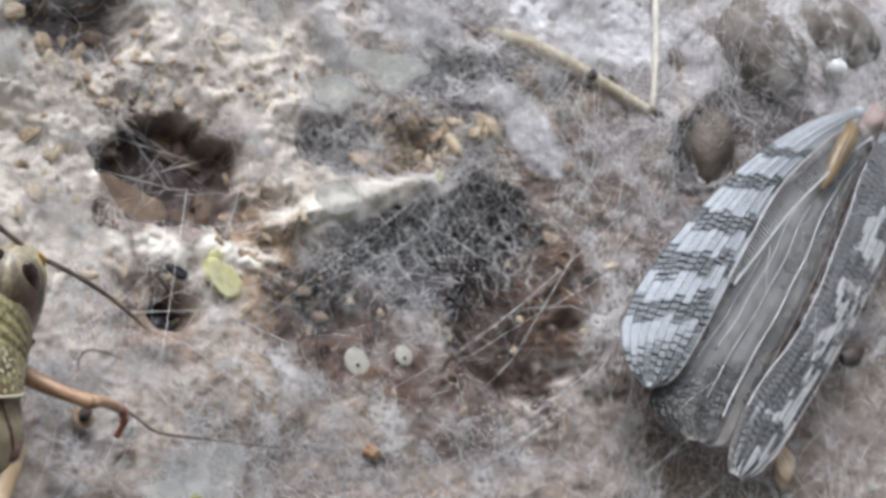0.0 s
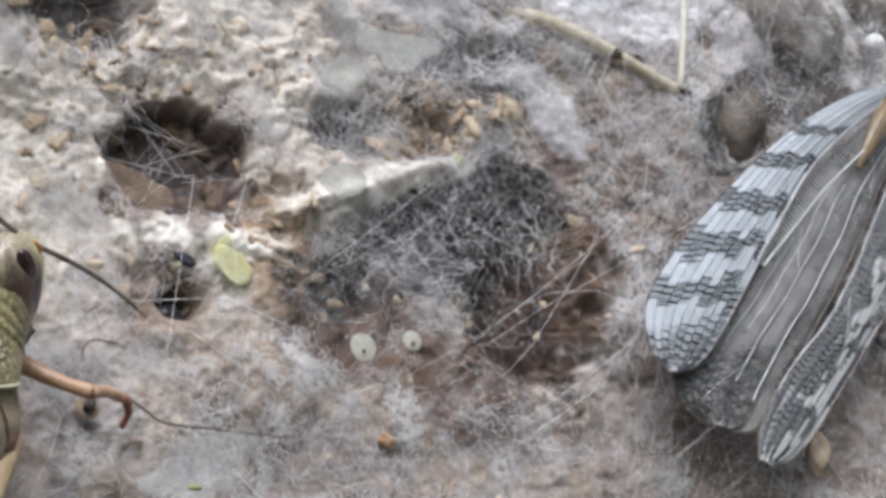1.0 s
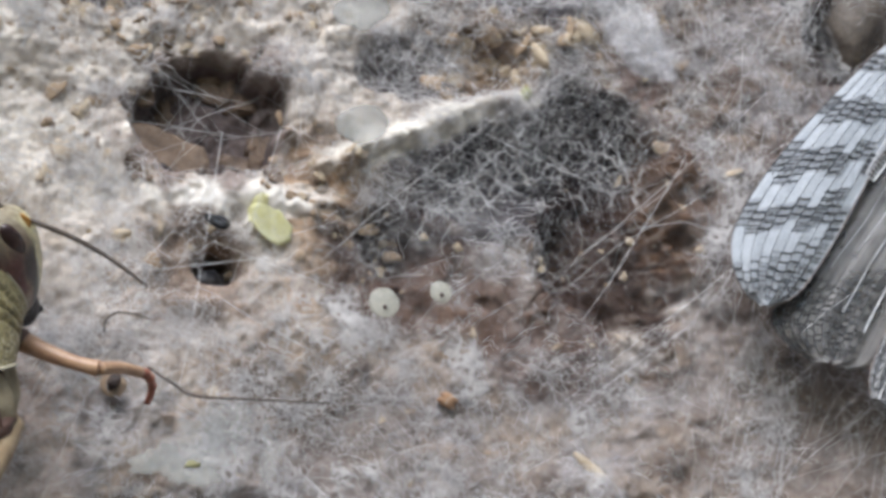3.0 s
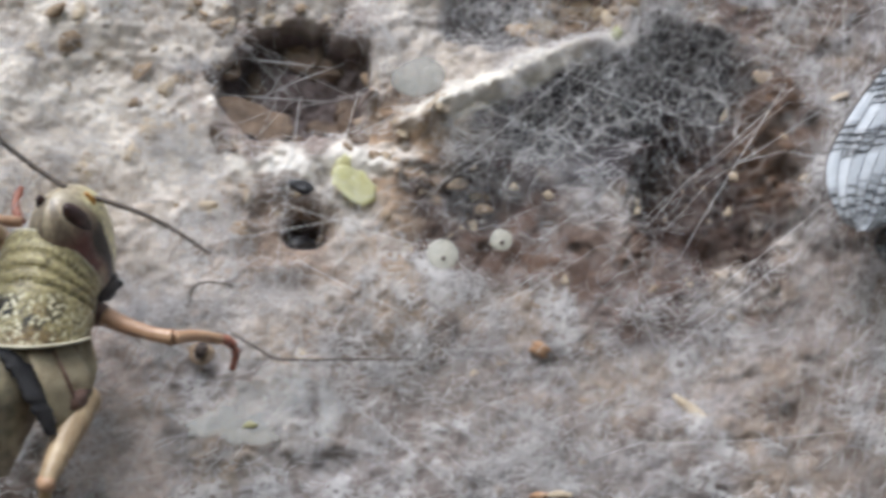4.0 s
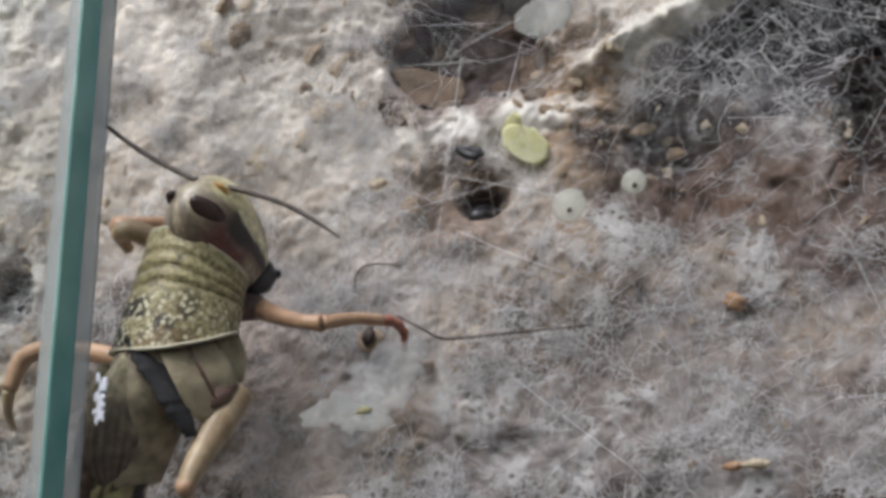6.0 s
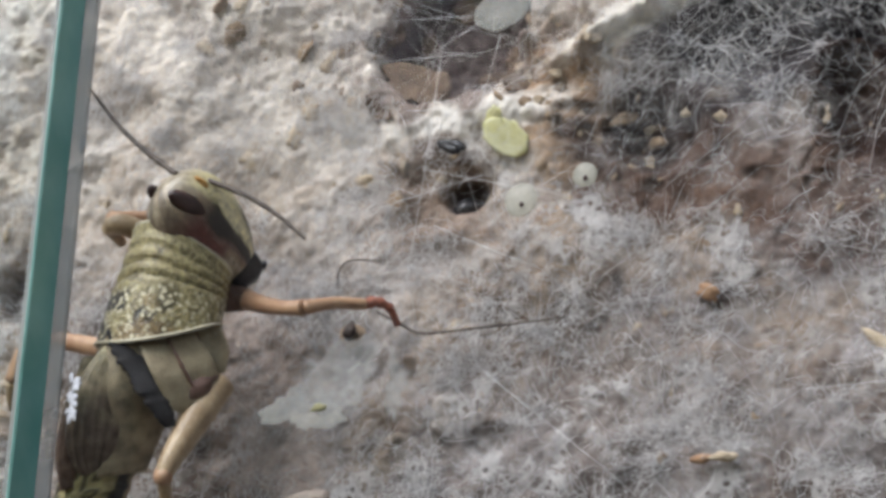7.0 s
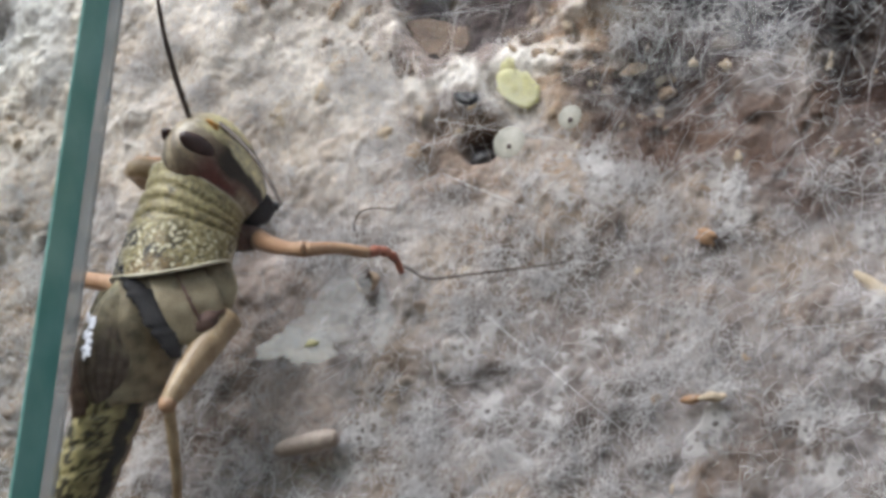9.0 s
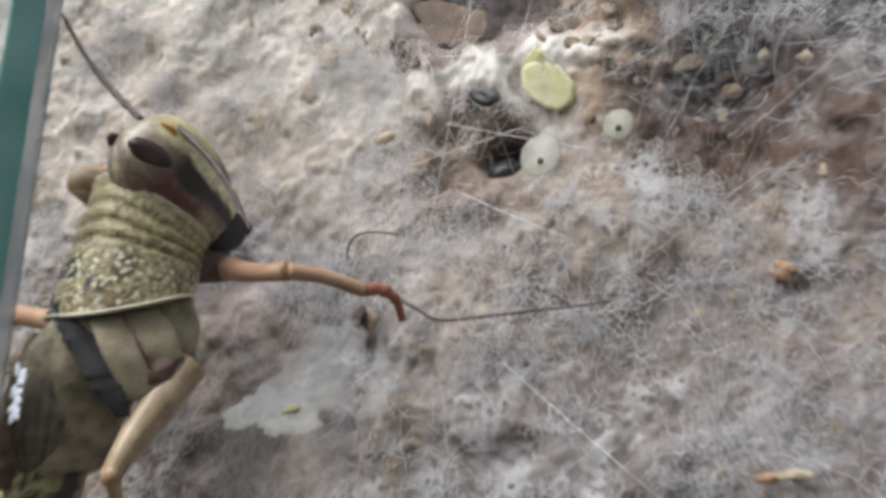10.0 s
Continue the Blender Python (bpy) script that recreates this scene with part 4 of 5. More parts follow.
    w, fr, _, _ = loft(np.r_[ring, ring[:1]], 0.13 * np.r_[out, out[:1]], 0.13 * np.r_[side, side[:1]], 8, caps=False)
    part("rim", (w, fr), PALE_RIM, collar, "pale front rim", HUB, None, True)

    # thorax and abdomen
    side = np.array([0.68, 0.67, 0.3])
    q = lateral
    rows = spline([(-36.23, -9.6, -9.14, 4.2), (-36.67, -9.9, -12.33, 4.7), (-37.65, -9.9, -15.82, 4.5), (-39.12, -9.6, -19.11, 3.9), (-40.18, -9.2, -22.89, 3.2)], 40)
    v, f, s, th = loft(rows[:, :3], rows[:, 3:4] * side, rows[:, 3:4] * 0.68 * q, 48, 0.95)
    tone = np.tile([0.34, 0.28, 0.18], (len(v), 1))
    put(smooth(0.2, 0.6, fbm(v[:, 0], v[:, 2], 1.5, 75, 3)) * 0.5, (0.13, 0.09, 0.06))
    part("thorax", (v, f), BODY_SKIN, locust, "", HUB, tone, True)
    rows = spline([(*c, r) for c, r in zip([(-39.61, -9.6, -17.54), (-40.71, -9.3, -21.37), (-42.07, -8.8, -25.09), (-43.55, -8.2, -28.74), (-45.15, -7.4, -33.28), (-46.28, -6.8, -36.91)], (2.7, 3.2, 3.1, 2.9, 2.3, 0.6))], 90)
    v, f, s, th = loft(rows[:, :3], rows[:, 3:4] * side, rows[:, 3:4] * 0.9 * q, 48, 0.95,
                       lambda s, th: 1 - 0.05 * np.exp(-(((s * 8) % 1 - 0.5) / 0.1) ** 2) + 0 * th)
    tone = np.tile([0.42, 0.36, 0.17], (len(v), 1))
    put(smooth(0.0, 0.2, fbm(v[:, 0] + v[:, 1], v[:, 2], 0.55, 77, 3)) * 0.9, (0.03, 0.026, 0.02))
    put(smooth(0.1, 0.07, abs(th / math.pi - 0.32 + 0.02 * np.sin(s * 40))) * 0.95, (0.02, 0.02, 0.022))
    put(smooth(0.22, 0.18, th / math.pi) * 0.85, (0.32, 0.22, 0.16))
    part("abdomen", (v, f), BODY_SKIN, locust, "yellow abdomen with black mottles", HUB, tone, True)

    # wing pads: shells over the flank
    def pad(points, tones_a, tones_b, seed, name):
        rows = spline(points, 46)
        v, f, s, th = loft(rows[:, :3], rows[:, 3:4] * side, rows[:, 4:5] * q, 56, 0.9,
                           lambda s, th: 1 + 0.04 * np.sin(24 * np.cos(th) + 2 * s) * (abs(np.sin(th)) > 0.2))
        k = smooth(0.05, 0.6, s + 0.15 * fbm(v[:, 0], v[:, 2], 1.2, seed, 2))[:, None]
        line = (0.5 + 0.5 * np.sin(24 * np.cos(th) + 2 * s))[:, None] * 0.45 * smooth(0.2, 0.5, s)[:, None]
        tone = (np.array(tones_a) * (1 - k) + np.array(tones_b) * k) * (1 - line)
        m = (smooth(0.55, 0.9, np.cos(th)) * smooth(0.7, 0.3, s) * 0.6)[:, None]
        tone = tone * (1 - m) + np.array([0.12, 0.1, 0.085]) * m
        return part(name, (v, f), TEGMEN, locust, "dull brown ribbed wing pad", HUB, tone, True)
    pad([(-38.2, -12.9, -12.6, 0.6, 0.15), (-38.3, -13.0, -14.4, 2.0, 0.66), (-38.6, -12.8, -16.6, 2.9, 0.86), (-39.0, -12.4, -18.9, 3.1, 0.88), (-39.4, -11.9, -20.9, 2.7, 0.8), (-39.8, -11.4, -22.5, 1.8, 0.56), (-40.0, -11.0, -23.5, 0.5, 0.15)], (0.4, 0.345, 0.2), (0.2, 0.15, 0.115), 81, "wing_pad")
    pad([(-40.88, -12.6, -13.62, 0.43, 0.26), (-41.22, -12.8, -17.47, 1.07, 0.64), (-41.63, -12.6, -21.11, 1.23, 0.74), (-42.02, -12.0, -24.33, 0.64, 0.39)], (0.34, 0.28, 0.17), (0.25, 0.165, 0.125), 83, "wing_pad")

    # flank: black stripe and pale plates
    def band(points, radii, rings, flat, bumps=0.0, seed=0, sunk=0.3):
        """A flat strip on the flank."""
        rows = spline(np.c_[np.asarray(points, float), np.asarray(radii, float)], rings)
        r = rows[:, 3:4] * (1 + bumps * rng(seed).normal(0, 1, (rings, 1)))
        v, f, _, _ = loft(rows[:, :3] - sunk * q, r * side, r * flat * 0.8 * q, 20)
        return v, f
    part("stripe", band([(-38.22, -13.2, -11.87), (-36.67, -13.2, -14.2), (-34.8, -12.2, -17.46), (-33.85, -11.0, -19.72)], [0.9, 1.3, 1.2, 0.5], 40, 0.42, 0.13, 7, -0.12), STRIPE, locust, "black flank stripe", HUB, None, True)
    part("flank_plate", band([(-35.09, -12.6, -13.05), (-33.73, -12.0, -15.51), (-33.03, -10.6, -17.69), (-32.97, -10.0, -18.48)], [1.2, 1.45, 1.2, 0.4], 24, 0.17, 0, 0, -0.1), PLATE, locust, "pale flank plate", HUB, None, True)
    part("flank_plate", band([(-33.35, -11.2, -12.21), (-32.19, -10.4, -14.59), (-31.41, -9.0, -16.29)], [1.3, 1.5, 0.6], 24, 0.17, 0, 0, -0.08), PLATE, locust, "pale flank plate", HUB, None, True)
    part("flank_plate", band([(-32.11, -9.2, -10.87), (-31.68, -8.6, -12.96), (-31.42, -8.0, -14.56)], [1.15, 1.3, 0.5], 20, 0.2, 0, 0, -0.06), PLATE, locust, "pale flank plate", HUB, None, True)
    part("seam", limb([(-34.0, -12.3, -12.6), (-32.75, -11.6, -15.05), (-32.0, -10.2, -17.0)], [0.1, 0.15, 0.1], 20, 8, 1, 0.15, 61), ROOT, locust, "dark seam between the flank plates", HUB, None, True)
    part("seam", limb([(-32.5, -10.5, -11.5), (-31.7, -9.8, -13.8), (-31.2, -8.8, -15.4)], [0.1, 0.14, 0.1], 20, 8, 1, 0.15, 62), ROOT, locust, "dark seam between the flank plates", HUB, None, True)
    part("leg_root", lump((-32.2, -9.6, -16.3), [tuple(1.7 * side), tuple(0.75 * q), (-0.3, 0.2, -1.1)], 0.2, 14), ROOT, locust, "red-brown leg root", HUB, None, True)

    # legs
    part("coxa", limb([(-33.4, -7.6, -7.6), (-32.0, -6.0, -7.2), (-30.4, -5.6, -7.4)], [1.3, 1.25, 0.95], 12, 14), ROOT, locust, "", HUB, None, True)
    part("coxa", lump((-32.34, -7.4, -15.51), turned(1.5, 1.2, 1.2, -50), 0.1, 15), ROOT, locust, "", HUB, None, True)
    leg = part("middle_leg", limb([(-31.6, -7.6, -15.2), (-32.6, -9.2, -18.6), (-33.6, -10.8, -22.2), (-34.0, -11.2, -23.6)], [1.4, 1.3, 0.9, 0.72], 24, 14), LEG_PALE, locust, "", HUB, None, True)
    part("knee", lump((-34.0, -11.2, -23.7), turned(0.85, 0.75, 0.7, -60), 0.1, 17), LEG, leg, "reddish knee", HUB, None, True)
    part("shin", limb([(-34.0, -11.2, -23.7), (-34.4, -9.5, -25.8), (-35.2, -7.0, -28.9), (-36.6, -4.5, -31.5)], [0.55, 0.48, 0.42, 0.36], 18, 10), LEG_PALE, leg, "", HUB, None, True)
    far = part("far_foreleg", limb([(-39.16, -8.5, -1.35), (-40.59, -9.5, -0.86), (-42.03, -9.5, -0.81)], [0.9, 0.95, 0.8], 16, 12), LEG_PALE, locust, "", HUB, None, True)
    part("shin", limb([(-42.03, -9.5, -0.81), (-42.17, -7.0, -1.25)], [0.7, 0.5], 8, 10), LEG_PALE, far, "", HUB, None, True)
    far = part("far_foreleg", limb([(-37.4, -7.0, -2.0), (-40.6, -6.5, -0.2), (-44.0, -6.0, 1.6)], [0.95, 0.9, 0.8], 16, 12), LEG, locust, "", HUB, None, True)
    part("shin", limb([(-44.0, -6.0, 1.6), (-41.0, -4.6, 2.0), (-38.4, -3.6, 2.2)], [0.72, 0.55, 0.5], 14, 10), LEG, far, "", HUB, None, True)
    part("foot", limb([(-38.4, -3.6, 2.2), (-39.0, -3.2, 4.0), (-38.7, -2.6, 6.0)], [0.45, 0.42, 0.3], 12, 8, 1, 0.08, 3), FOOT, far, "", HUB, None, True)
    mid = part("far_leg", limb([(-40.5, -7.0, -11.5), (-46.8, -5.6, -9.4), (-49.8, -5.0, -8.7), (-52.3, -4.6, -9.3), (-53.6, -4.2, -11.8)], [0.9, 0.8, 0.75, 0.8, 0.7], 24, 10), LEG, locust, "", HUB, None, True)
    part("foot", limb([(-53.6, -4.2, -11.8), (-54.2, -3.0, -13.2), (-54.5, -1.2, -14.2)], [0.6, 0.45, 0.3], 14, 8), LEG_PALE, mid, "", HUB, None, True)
    # hind leg below
    hind = part("hind_leg", limb([(-39.0, -8.0, -34.0), (-35.0, -9.0, -42.0), (-31.5, -9.0, -50.0)], [1.2, 1.9, 0.9], 20, 12), LEG_PALE, locust, "", HUB, None, True)
    part("shin", limb([(-31.5, -9.0, -50.0), (-36.0, -6.0, -57.0), (-41.0, -3.0, -64.0)], [0.7, 0.6, 0.5], 14, 8), LEG, hind, "", HUB, None, True)

    # foreleg that steps, in its own space from the hip
    hip, knee, ankle = np.array([-31.0, -5.5, -7.2]), np.array([-24.6, -7.7, -10.2]), np.array([-20.8, -4.0, -9.0])
    o = to_locust(np.array([hip, knee, ankle]))
    fore = part("foreleg", limb([hip, (-28.6, -6.6, -8.7), (-26.2, -7.5, -9.8), knee], [0.95, 0.75, 0.62, 0.74], 22, 12), LEG, locust, "", hip, None, True)
    fore.location = Vector((o[0] - HUB) * MM)
    shin = part("shin", limb([knee, (-22.7, -6.0, -9.4), ankle], [0.62, 0.52, 0.5], 18, 10), LEG, fore, "", knee, None, True)
    shin.location = Vector((o[1] - o[0]) * MM)
    foot = part("foot", limb([ankle, (-20.0, -3.0, -8.9), (-19.5, -2.0, -9.6), (-19.8, -1.0, -10.7)], [0.5, 0.44, 0.38, 0.3], 22, 9, 1, 0.1, 5), FOOT, fore, "", ankle, None, True)
    foot.location = Vector((o[2] - o[0]) * MM)

    # feelers along their own x axis
    def feeler(base, length, bend, seed):
        t = np.linspace(0, 1, 7)
        pts = np.stack([t * length, 0 * t, bend * np.sin(t * math.pi)], 1) / SIZE
        shape = limb(pts, [0.27, 0.29, 0.27, 0.25, 0.22, 0.18, 0.12], 60, 8, 1, 0.05, seed)
        ob = part("antenna", shape, FEELER, locust, "dark ringed antenna")
        ob.location = Vector((to_locust(np.array([base]))[0] - HUB) * MM)
        return ob
    FORE["locust"], FORE["foreleg"], FORE["shin"], FORE["foot"] = locust, fore, shin, foot
    FORE["left"] = feeler((-33.3, -13.94, 0.79), 13.0, 0.5, 21)
    FORE["right"] = feeler((-31.08, -12.63, 0.5), 11.0, 0.6, 22)


build_locust()


# ---- dead lacewing: patterned wings ----
WING = toned("wing_membrane", 1.5, 0.3, 0.5, 0.1, 0.15)
VEIN = noisy("dark_vein", (0.02, 0.02, 0.022), (0.06, 0.058, 0.06), 1.5, 0.45, 0.4, 0.1)
RIB = noisy("pale_rib", (0.4, 0.39, 0.39), (0.75, 0.75, 0.76), 3.0, 0.3, 0.6, 0.1)
GAUZE = toned("gauze_membrane", 2.0, 0.3, 0.5, 0.2, 0.35, None, 0.42)


def wing_frame(left, right, y, bow, pleat=0.12, folds=5.0, skew=0.0):
    """A wing between two edge curves (x, z), both from the root to the tip; y gives its depth, bow its vault."""
    a, b = spline(left, 400), spline(right, 400)
    u = np.r_[0, np.cumsum(np.linalg.norm(np.diff((a + b) / 2, axis=0), axis=1))]
    u /= u[-1]

    def at(s, r):
        """s along 0..1, r across -1 (first edge) .. 1 (second edge)."""
        s, r = np.broadcast_arrays(np.asarray(s, float), np.asarray(r, float))
        w = (r + 1) / 2
        s = s - skew * r * np.clip(4 * s * (1 - s), 0, 1)
        x = np.interp(s, u, a[:, 0]) * (1 - w) + np.interp(s, u, b[:, 0]) * w
        z = np.interp(s, u, a[:, 1]) * (1 - w) + np.interp(s, u, b[:, 1]) * w
        return np.stack([x, y(s) - bow * (1 - r * r) + pleat * np.sin(r * math.pi * folds), z], -1)
    return at


def build_wing(at, bands, parent, membrane, label, name, tones, long_veins=13, cross=100, vein=(0.03, 0.09), show=0.3, ribs=(), netted=None):
    """A thin membrane with its network of veins; where the bands are dark, veins cross it in cells."""
    ns, nr = 200, 60
    S, R = np.meshgrid(np.linspace(0.0, 1.0, ns), np.linspace(-1, 1, nr), indexing="ij")
    top = at(S, R).reshape(-1, 3)
    v = np.concatenate([top, top + np.array([0, 0.06, 0])])
    i = np.arange(ns * nr).reshape(ns, nr)
    q = np.stack([i[:-1, :-1], i[:-1, 1:], i[1:, 1:], i[1:, :-1]], -1).reshape(-1, 4)
    edge = np.r_[i[0], i[1:, -1], i[-1, -2::-1], i[-2:0:-1, 0]]
    k = ns * nr
    rim = np.stack([edge, np.roll(edge, -1), np.roll(edge, -1) + k, edge + k], 1)
    faces = np.concatenate([q, q[:, ::-1] + k, rim]).tolist()
    dark = bands(S, R).ravel()[:, None]
    tone = np.array(tones[0]) * (1 - dark) + np.array(tones[1]) * dark
    wing = part(name, (v, faces), membrane, parent, label, HULL, np.concatenate([tone, tone]))
    lines = np.linspace(-0.97, 0.97, long_veins)
    steps = np.linspace(0.03, 0.99, cross)
    half = 0.5 * (steps[1] - steps[0])
    up = np.array([0, -0.05, 0])
    paths, radii = [], []
    netted = bands if netted is None else netted
    for a in range(long_veins - 1):
        for j in range(cross - 1):
            s0 = min(steps[j] + half * (a % 2) + 0.004 * math.sin(7.1 * a + 3.3 * j), 0.995)
            dk = float(netted(np.array(s0), np.array((lines[a] + lines[a + 1]) / 2)))
            r = vein[0] + (vein[1] - vein[0]) * dk
            if dk > show:
                mid = (lines[a] + lines[a + 1]) / 2
                paths.append(at(np.full(3, s0), np.array([lines[a], mid, lines[a + 1]])) + up)
                radii.append(r * 0.85)
                if dk > 0.7 and j % 2:
                    paths.append(at(np.array([s0, s0 + half, s0 + 2 * half]).clip(0, 0.995), np.full(3, mid)) + up)
                    radii.append(r * 0.6)
            wig = 0.1 * (lines[1] - lines[0]) * (-1) ** j * dk
            paths.append(at(np.linspace(steps[j], steps[j + 1], 3), lines[a] + np.array([0, wig, 0])) + up)
            radii.append(r)
    w, f = tubes(np.array(paths), radii, 4)
    me = big_mesh("veins", w - np.array(HULL), f, VEIN)
    link("veins", me, wing, "network of dark veins")
    t = np.linspace(0.02, 0.995, 80)
    w, f = tubes(np.stack([at(t, np.full(80, float(r))) + up for r in (-1, 1)]), [0.07, 0.07], 5)
    part("margin", (w, f.tolist()), MARGIN, wing, "thin grey-brown margin", HULL)
    for r, s0, s1, width in ribs:
        t = np.linspace(s0, s1, 50)
        w, f = tubes(at(t, r + 0.02 * np.sin(t * 31))[None] + np.array([0, -0.1, 0]), [width], 6)
        part("rib", (w, f.tolist()), RIB, wing, "pale shiny rib", HULL)
    return wing


MARGIN = noisy("wing_margin", (0.08, 0.06, 0.055), (0.3, 0.24, 0.21), 2.0, 0.5, 0.4, 0.1)
HULL = (62.0, -6.0, 26.0)


def build_lacewing():
    dead = holder("lacewing", HULL, "dead lacewing with black and white patterned wings caught in the web", "insect")

    def bands_a(s, r):
        s, r = np.broadcast_arrays(np.asarray(s, float), np.asarray(r, float))
        col = np.floor((r + 1) * 3.5)
        shift = 0.08 * np.sin(col * 2.7 + 1) + 0.1 * vnoise(s * 40, col * 7, 4.0, 92)
        m = np.sin(2 * math.pi * (s * 7.4 + 0.1 * r + shift + 0.2)) + 0.5 * vnoise(s * 60, r * 5, 2.6, 91) - 0.06 - 0.45 * smooth(0.5, 0.25, s)
        m = smooth(-0.05, 0.15, m) * smooth(0.16, 0.3, s)
        return np.clip(np.maximum(m, smooth(0.86, 0.95, s + 0.05 * r) * 0.75), 0, 1)

    def bands_b(s, r):
        s, r = np.broadcast_arrays(np.asarray(s, float), np.asarray(r, float))
        m = 1.3 * vnoise(s * 46, r * 5 + s * 3, 2.2, 95) * 0.6 + 1.0 * vnoise(s * 20, r * 5, 0.9, 96) + 0.06 + 0.75 * smooth(0.2, -0.6, r)
        return np.clip(smooth(-0.1, 0.12, m), 0, 1)

    def plain(s, r):
        s, r = np.broadcast_arrays(np.asarray(s, float), np.asarray(r, float))
        return np.clip(0.5 + 0.7 * fbm(s * 40, r * 9, 5, 97, 3), 0, 1)

    def tip_net(s, r):
        s, r = np.broadcast_arrays(np.asarray(s, float), np.asarray(r, float))
        return smooth(0.76, 0.9, s) * smooth(0.75, 0.3, r)
    one = wing_frame([(73, 40.6), (63.5, 36.0), (53.8, 29), (44.4, 20), (37.3, 12), (33.3, 6.0), (32.6, 2.2), (33.4, -0.6), (35.1, -2.0)],
                     [(74, 39.6), (66.0, 33.6), (57.6, 25.6), (51, 16.3), (46.9, 10.2), (43, 4.4), (40, 0.5), (37.9, -1.3), (35.7, -2.05)], lambda s: -7.6 - 0.6 * s, 0.5, 0.03, 5.0, 0.04)
    build_wing(one, bands_a, dead, WING, "bluish white forewing with black netted bands", "forewing", [(0.46, 0.48, 0.51), (0.28, 0.288, 0.305)], 10, 110, (0.022, 0.05))
    two = wing_frame([(72.5, 38), (58, 25), (49, 13), (42, 4.5), (38.4, 0.0), (37.0, -2.4), (38.2, -5.0), (40.6, -6.4)],
                     [(76, 36), (70, 28), (63.5, 17), (57, 7.5), (51.5, 0.0), (49.0, -4.2), (46.6, -6.6), (44.0, -7.0)], lambda s: -5.8 - 0.4 * s, 0.8, 0.1, 4.0)
    build_wing(two, plain, dead, GAUZE, "clear grey-brown pleated hindwing", "hindwing", [(0.36, 0.34, 0.325), (0.2, 0.187, 0.175)], 16, 62, (0.014, 0.09), 0.35,
               [(-0.3, 0.3, 0.74, 0.055), (0.02, 0.3, 0.9, 0.06), (0.5, 0.1, 0.93, 0.085), (-0.55, 0.45, 0.78, 0.045)], tip_net)
    three = wing_frame([(76, 38), (70.5, 29), (65.7, 20.4), (58.7, 9.3), (52.6, 2.4), (48.6, -2.4), (45.8, -7.4), (45.3, -10.2)],
                       [(82, 33), (77, 25), (70.5, 15.8), (63.5, 6.5), (57.0, -1.6), (52.8, -6.7), (49.6, -9.6), (46.8, -11.0)], lambda s: -7.4 - 0.4 * s, 0.5, 0.04, 5.0, 0.02)
    build_wing(three, bands_b, dead, WING, "grey forewing with black and white mottles", "forewing", [(0.4, 0.395, 0.39), (0.15, 0.145, 0.145)], 11, 110, (0.018, 0.05), 0.3, [(-0.99, 0.1, 0.85, 0.07)])
    # ladder of the front edge
    t = np.linspace(0.06, 0.72, 62)
    rungs = np.stack([one(t, np.full(62, 0.86)), one(t + 0.01, np.full(62, 1.0)) + np.array([2.3, 0.1, -1.7]) * smooth(0.85, 0.3, t)[:, None]], 1) + np.array([0, -0.7, 0])
    rails = [one(t, np.full(62, 0.86)) + np.array([0, -0.7, 0]), rungs[:, 1]]
    v, q = tubes(rungs, np.full(62, 0.08), 4)
    w, k = tubes(np.stack(rails), [0.09, 0.11], 4)
    part("ladder", (np.concatenate([v, w]), np.concatenate([q, k + len(v)]).tolist()), RIB, dead, "pale ladder of short veins", HULL)
    part("abdomen", limb([(71.2, -7.8, 37.4), (70.0, -8.2, 35.7), (67.8, -8.2, 32.4), (66.0, -8.0, 29.6), (64.6, -7.6, 27.2)], [0.7, 1.15, 1.2, 0.8, 0.3], 30, 16, 0.8, 0.03, 4),
         noisy("lacewing_body", (0.12, 0.075, 0.035), (0.26, 0.175, 0.085), 2.5, 0.3), dead, "amber brown dry body", HULL)
    part("thorax", lump((74.4, -7.6, 38.6), turned(2.4, 1.6, 1.3, 60), 0.15, 9), noisy("lacewing_thorax", (0.24, 0.16, 0.14), (0.5, 0.38, 0.35), 2.0, 0.6), dead, "pinkish grey thorax", HULL)


build_lacewing()


# ---- twigs, cocoons, scraps ----
STALK = noisy("bleached_stalk", (0.5, 0.46, 0.38), (0.75, 0.7, 0.62), 1.8, 0.7, 0.3, 0.4)
BARK = noisy("straw_bark", (0.34, 0.27, 0.17), (0.66, 0.59, 0.46), 1.8, 0.7, 0.3, 0.5)
DARK_SCRAP = noisy("dark_scrap", (0.02, 0.014, 0.012), (0.07, 0.045, 0.035), 1.0, 0.6, 0.4, 0.4)
COCOON = noisy("papery_cocoon", (0.035, 0.026, 0.02), (0.19, 0.155, 0.125), 3.0, 0.65, 0.4, 0.6, 6)
FLAKED = noisy("bark_flake", (0.06, 0.04, 0.027), (0.21, 0.145, 0.1), 1.6, 0.7, 0.3, 0.6, 5)
PUPA = noisy("pale_pupa", (0.33, 0.25, 0.2), (0.62, 0.52, 0.44), 1.2, 0.55, 0.4, 0.6)
CRUMB = noisy("crumb", (0.17, 0.115, 0.078), (0.42, 0.31, 0.21), 0.8, 0.8, 0.3, 0.6, 5, 0.3)
PALE_CRUMB = noisy("pale_crumb", (0.22, 0.16, 0.105), (0.58, 0.47, 0.34), 0.8, 0.8, 0.3, 0.6, 5, 0.3)
PETAL = noisy("yellow_petal", (0.74, 0.71, 0.34), (0.95, 0.93, 0.7), 2.5, 0.3, 0.5, 0.2, 4, 0, 0.5)
RUST = noisy("rust_scrap", (0.26, 0.13, 0.065), (0.52, 0.33, 0.2), 1.0, 0.7, 0.3, 0.4)
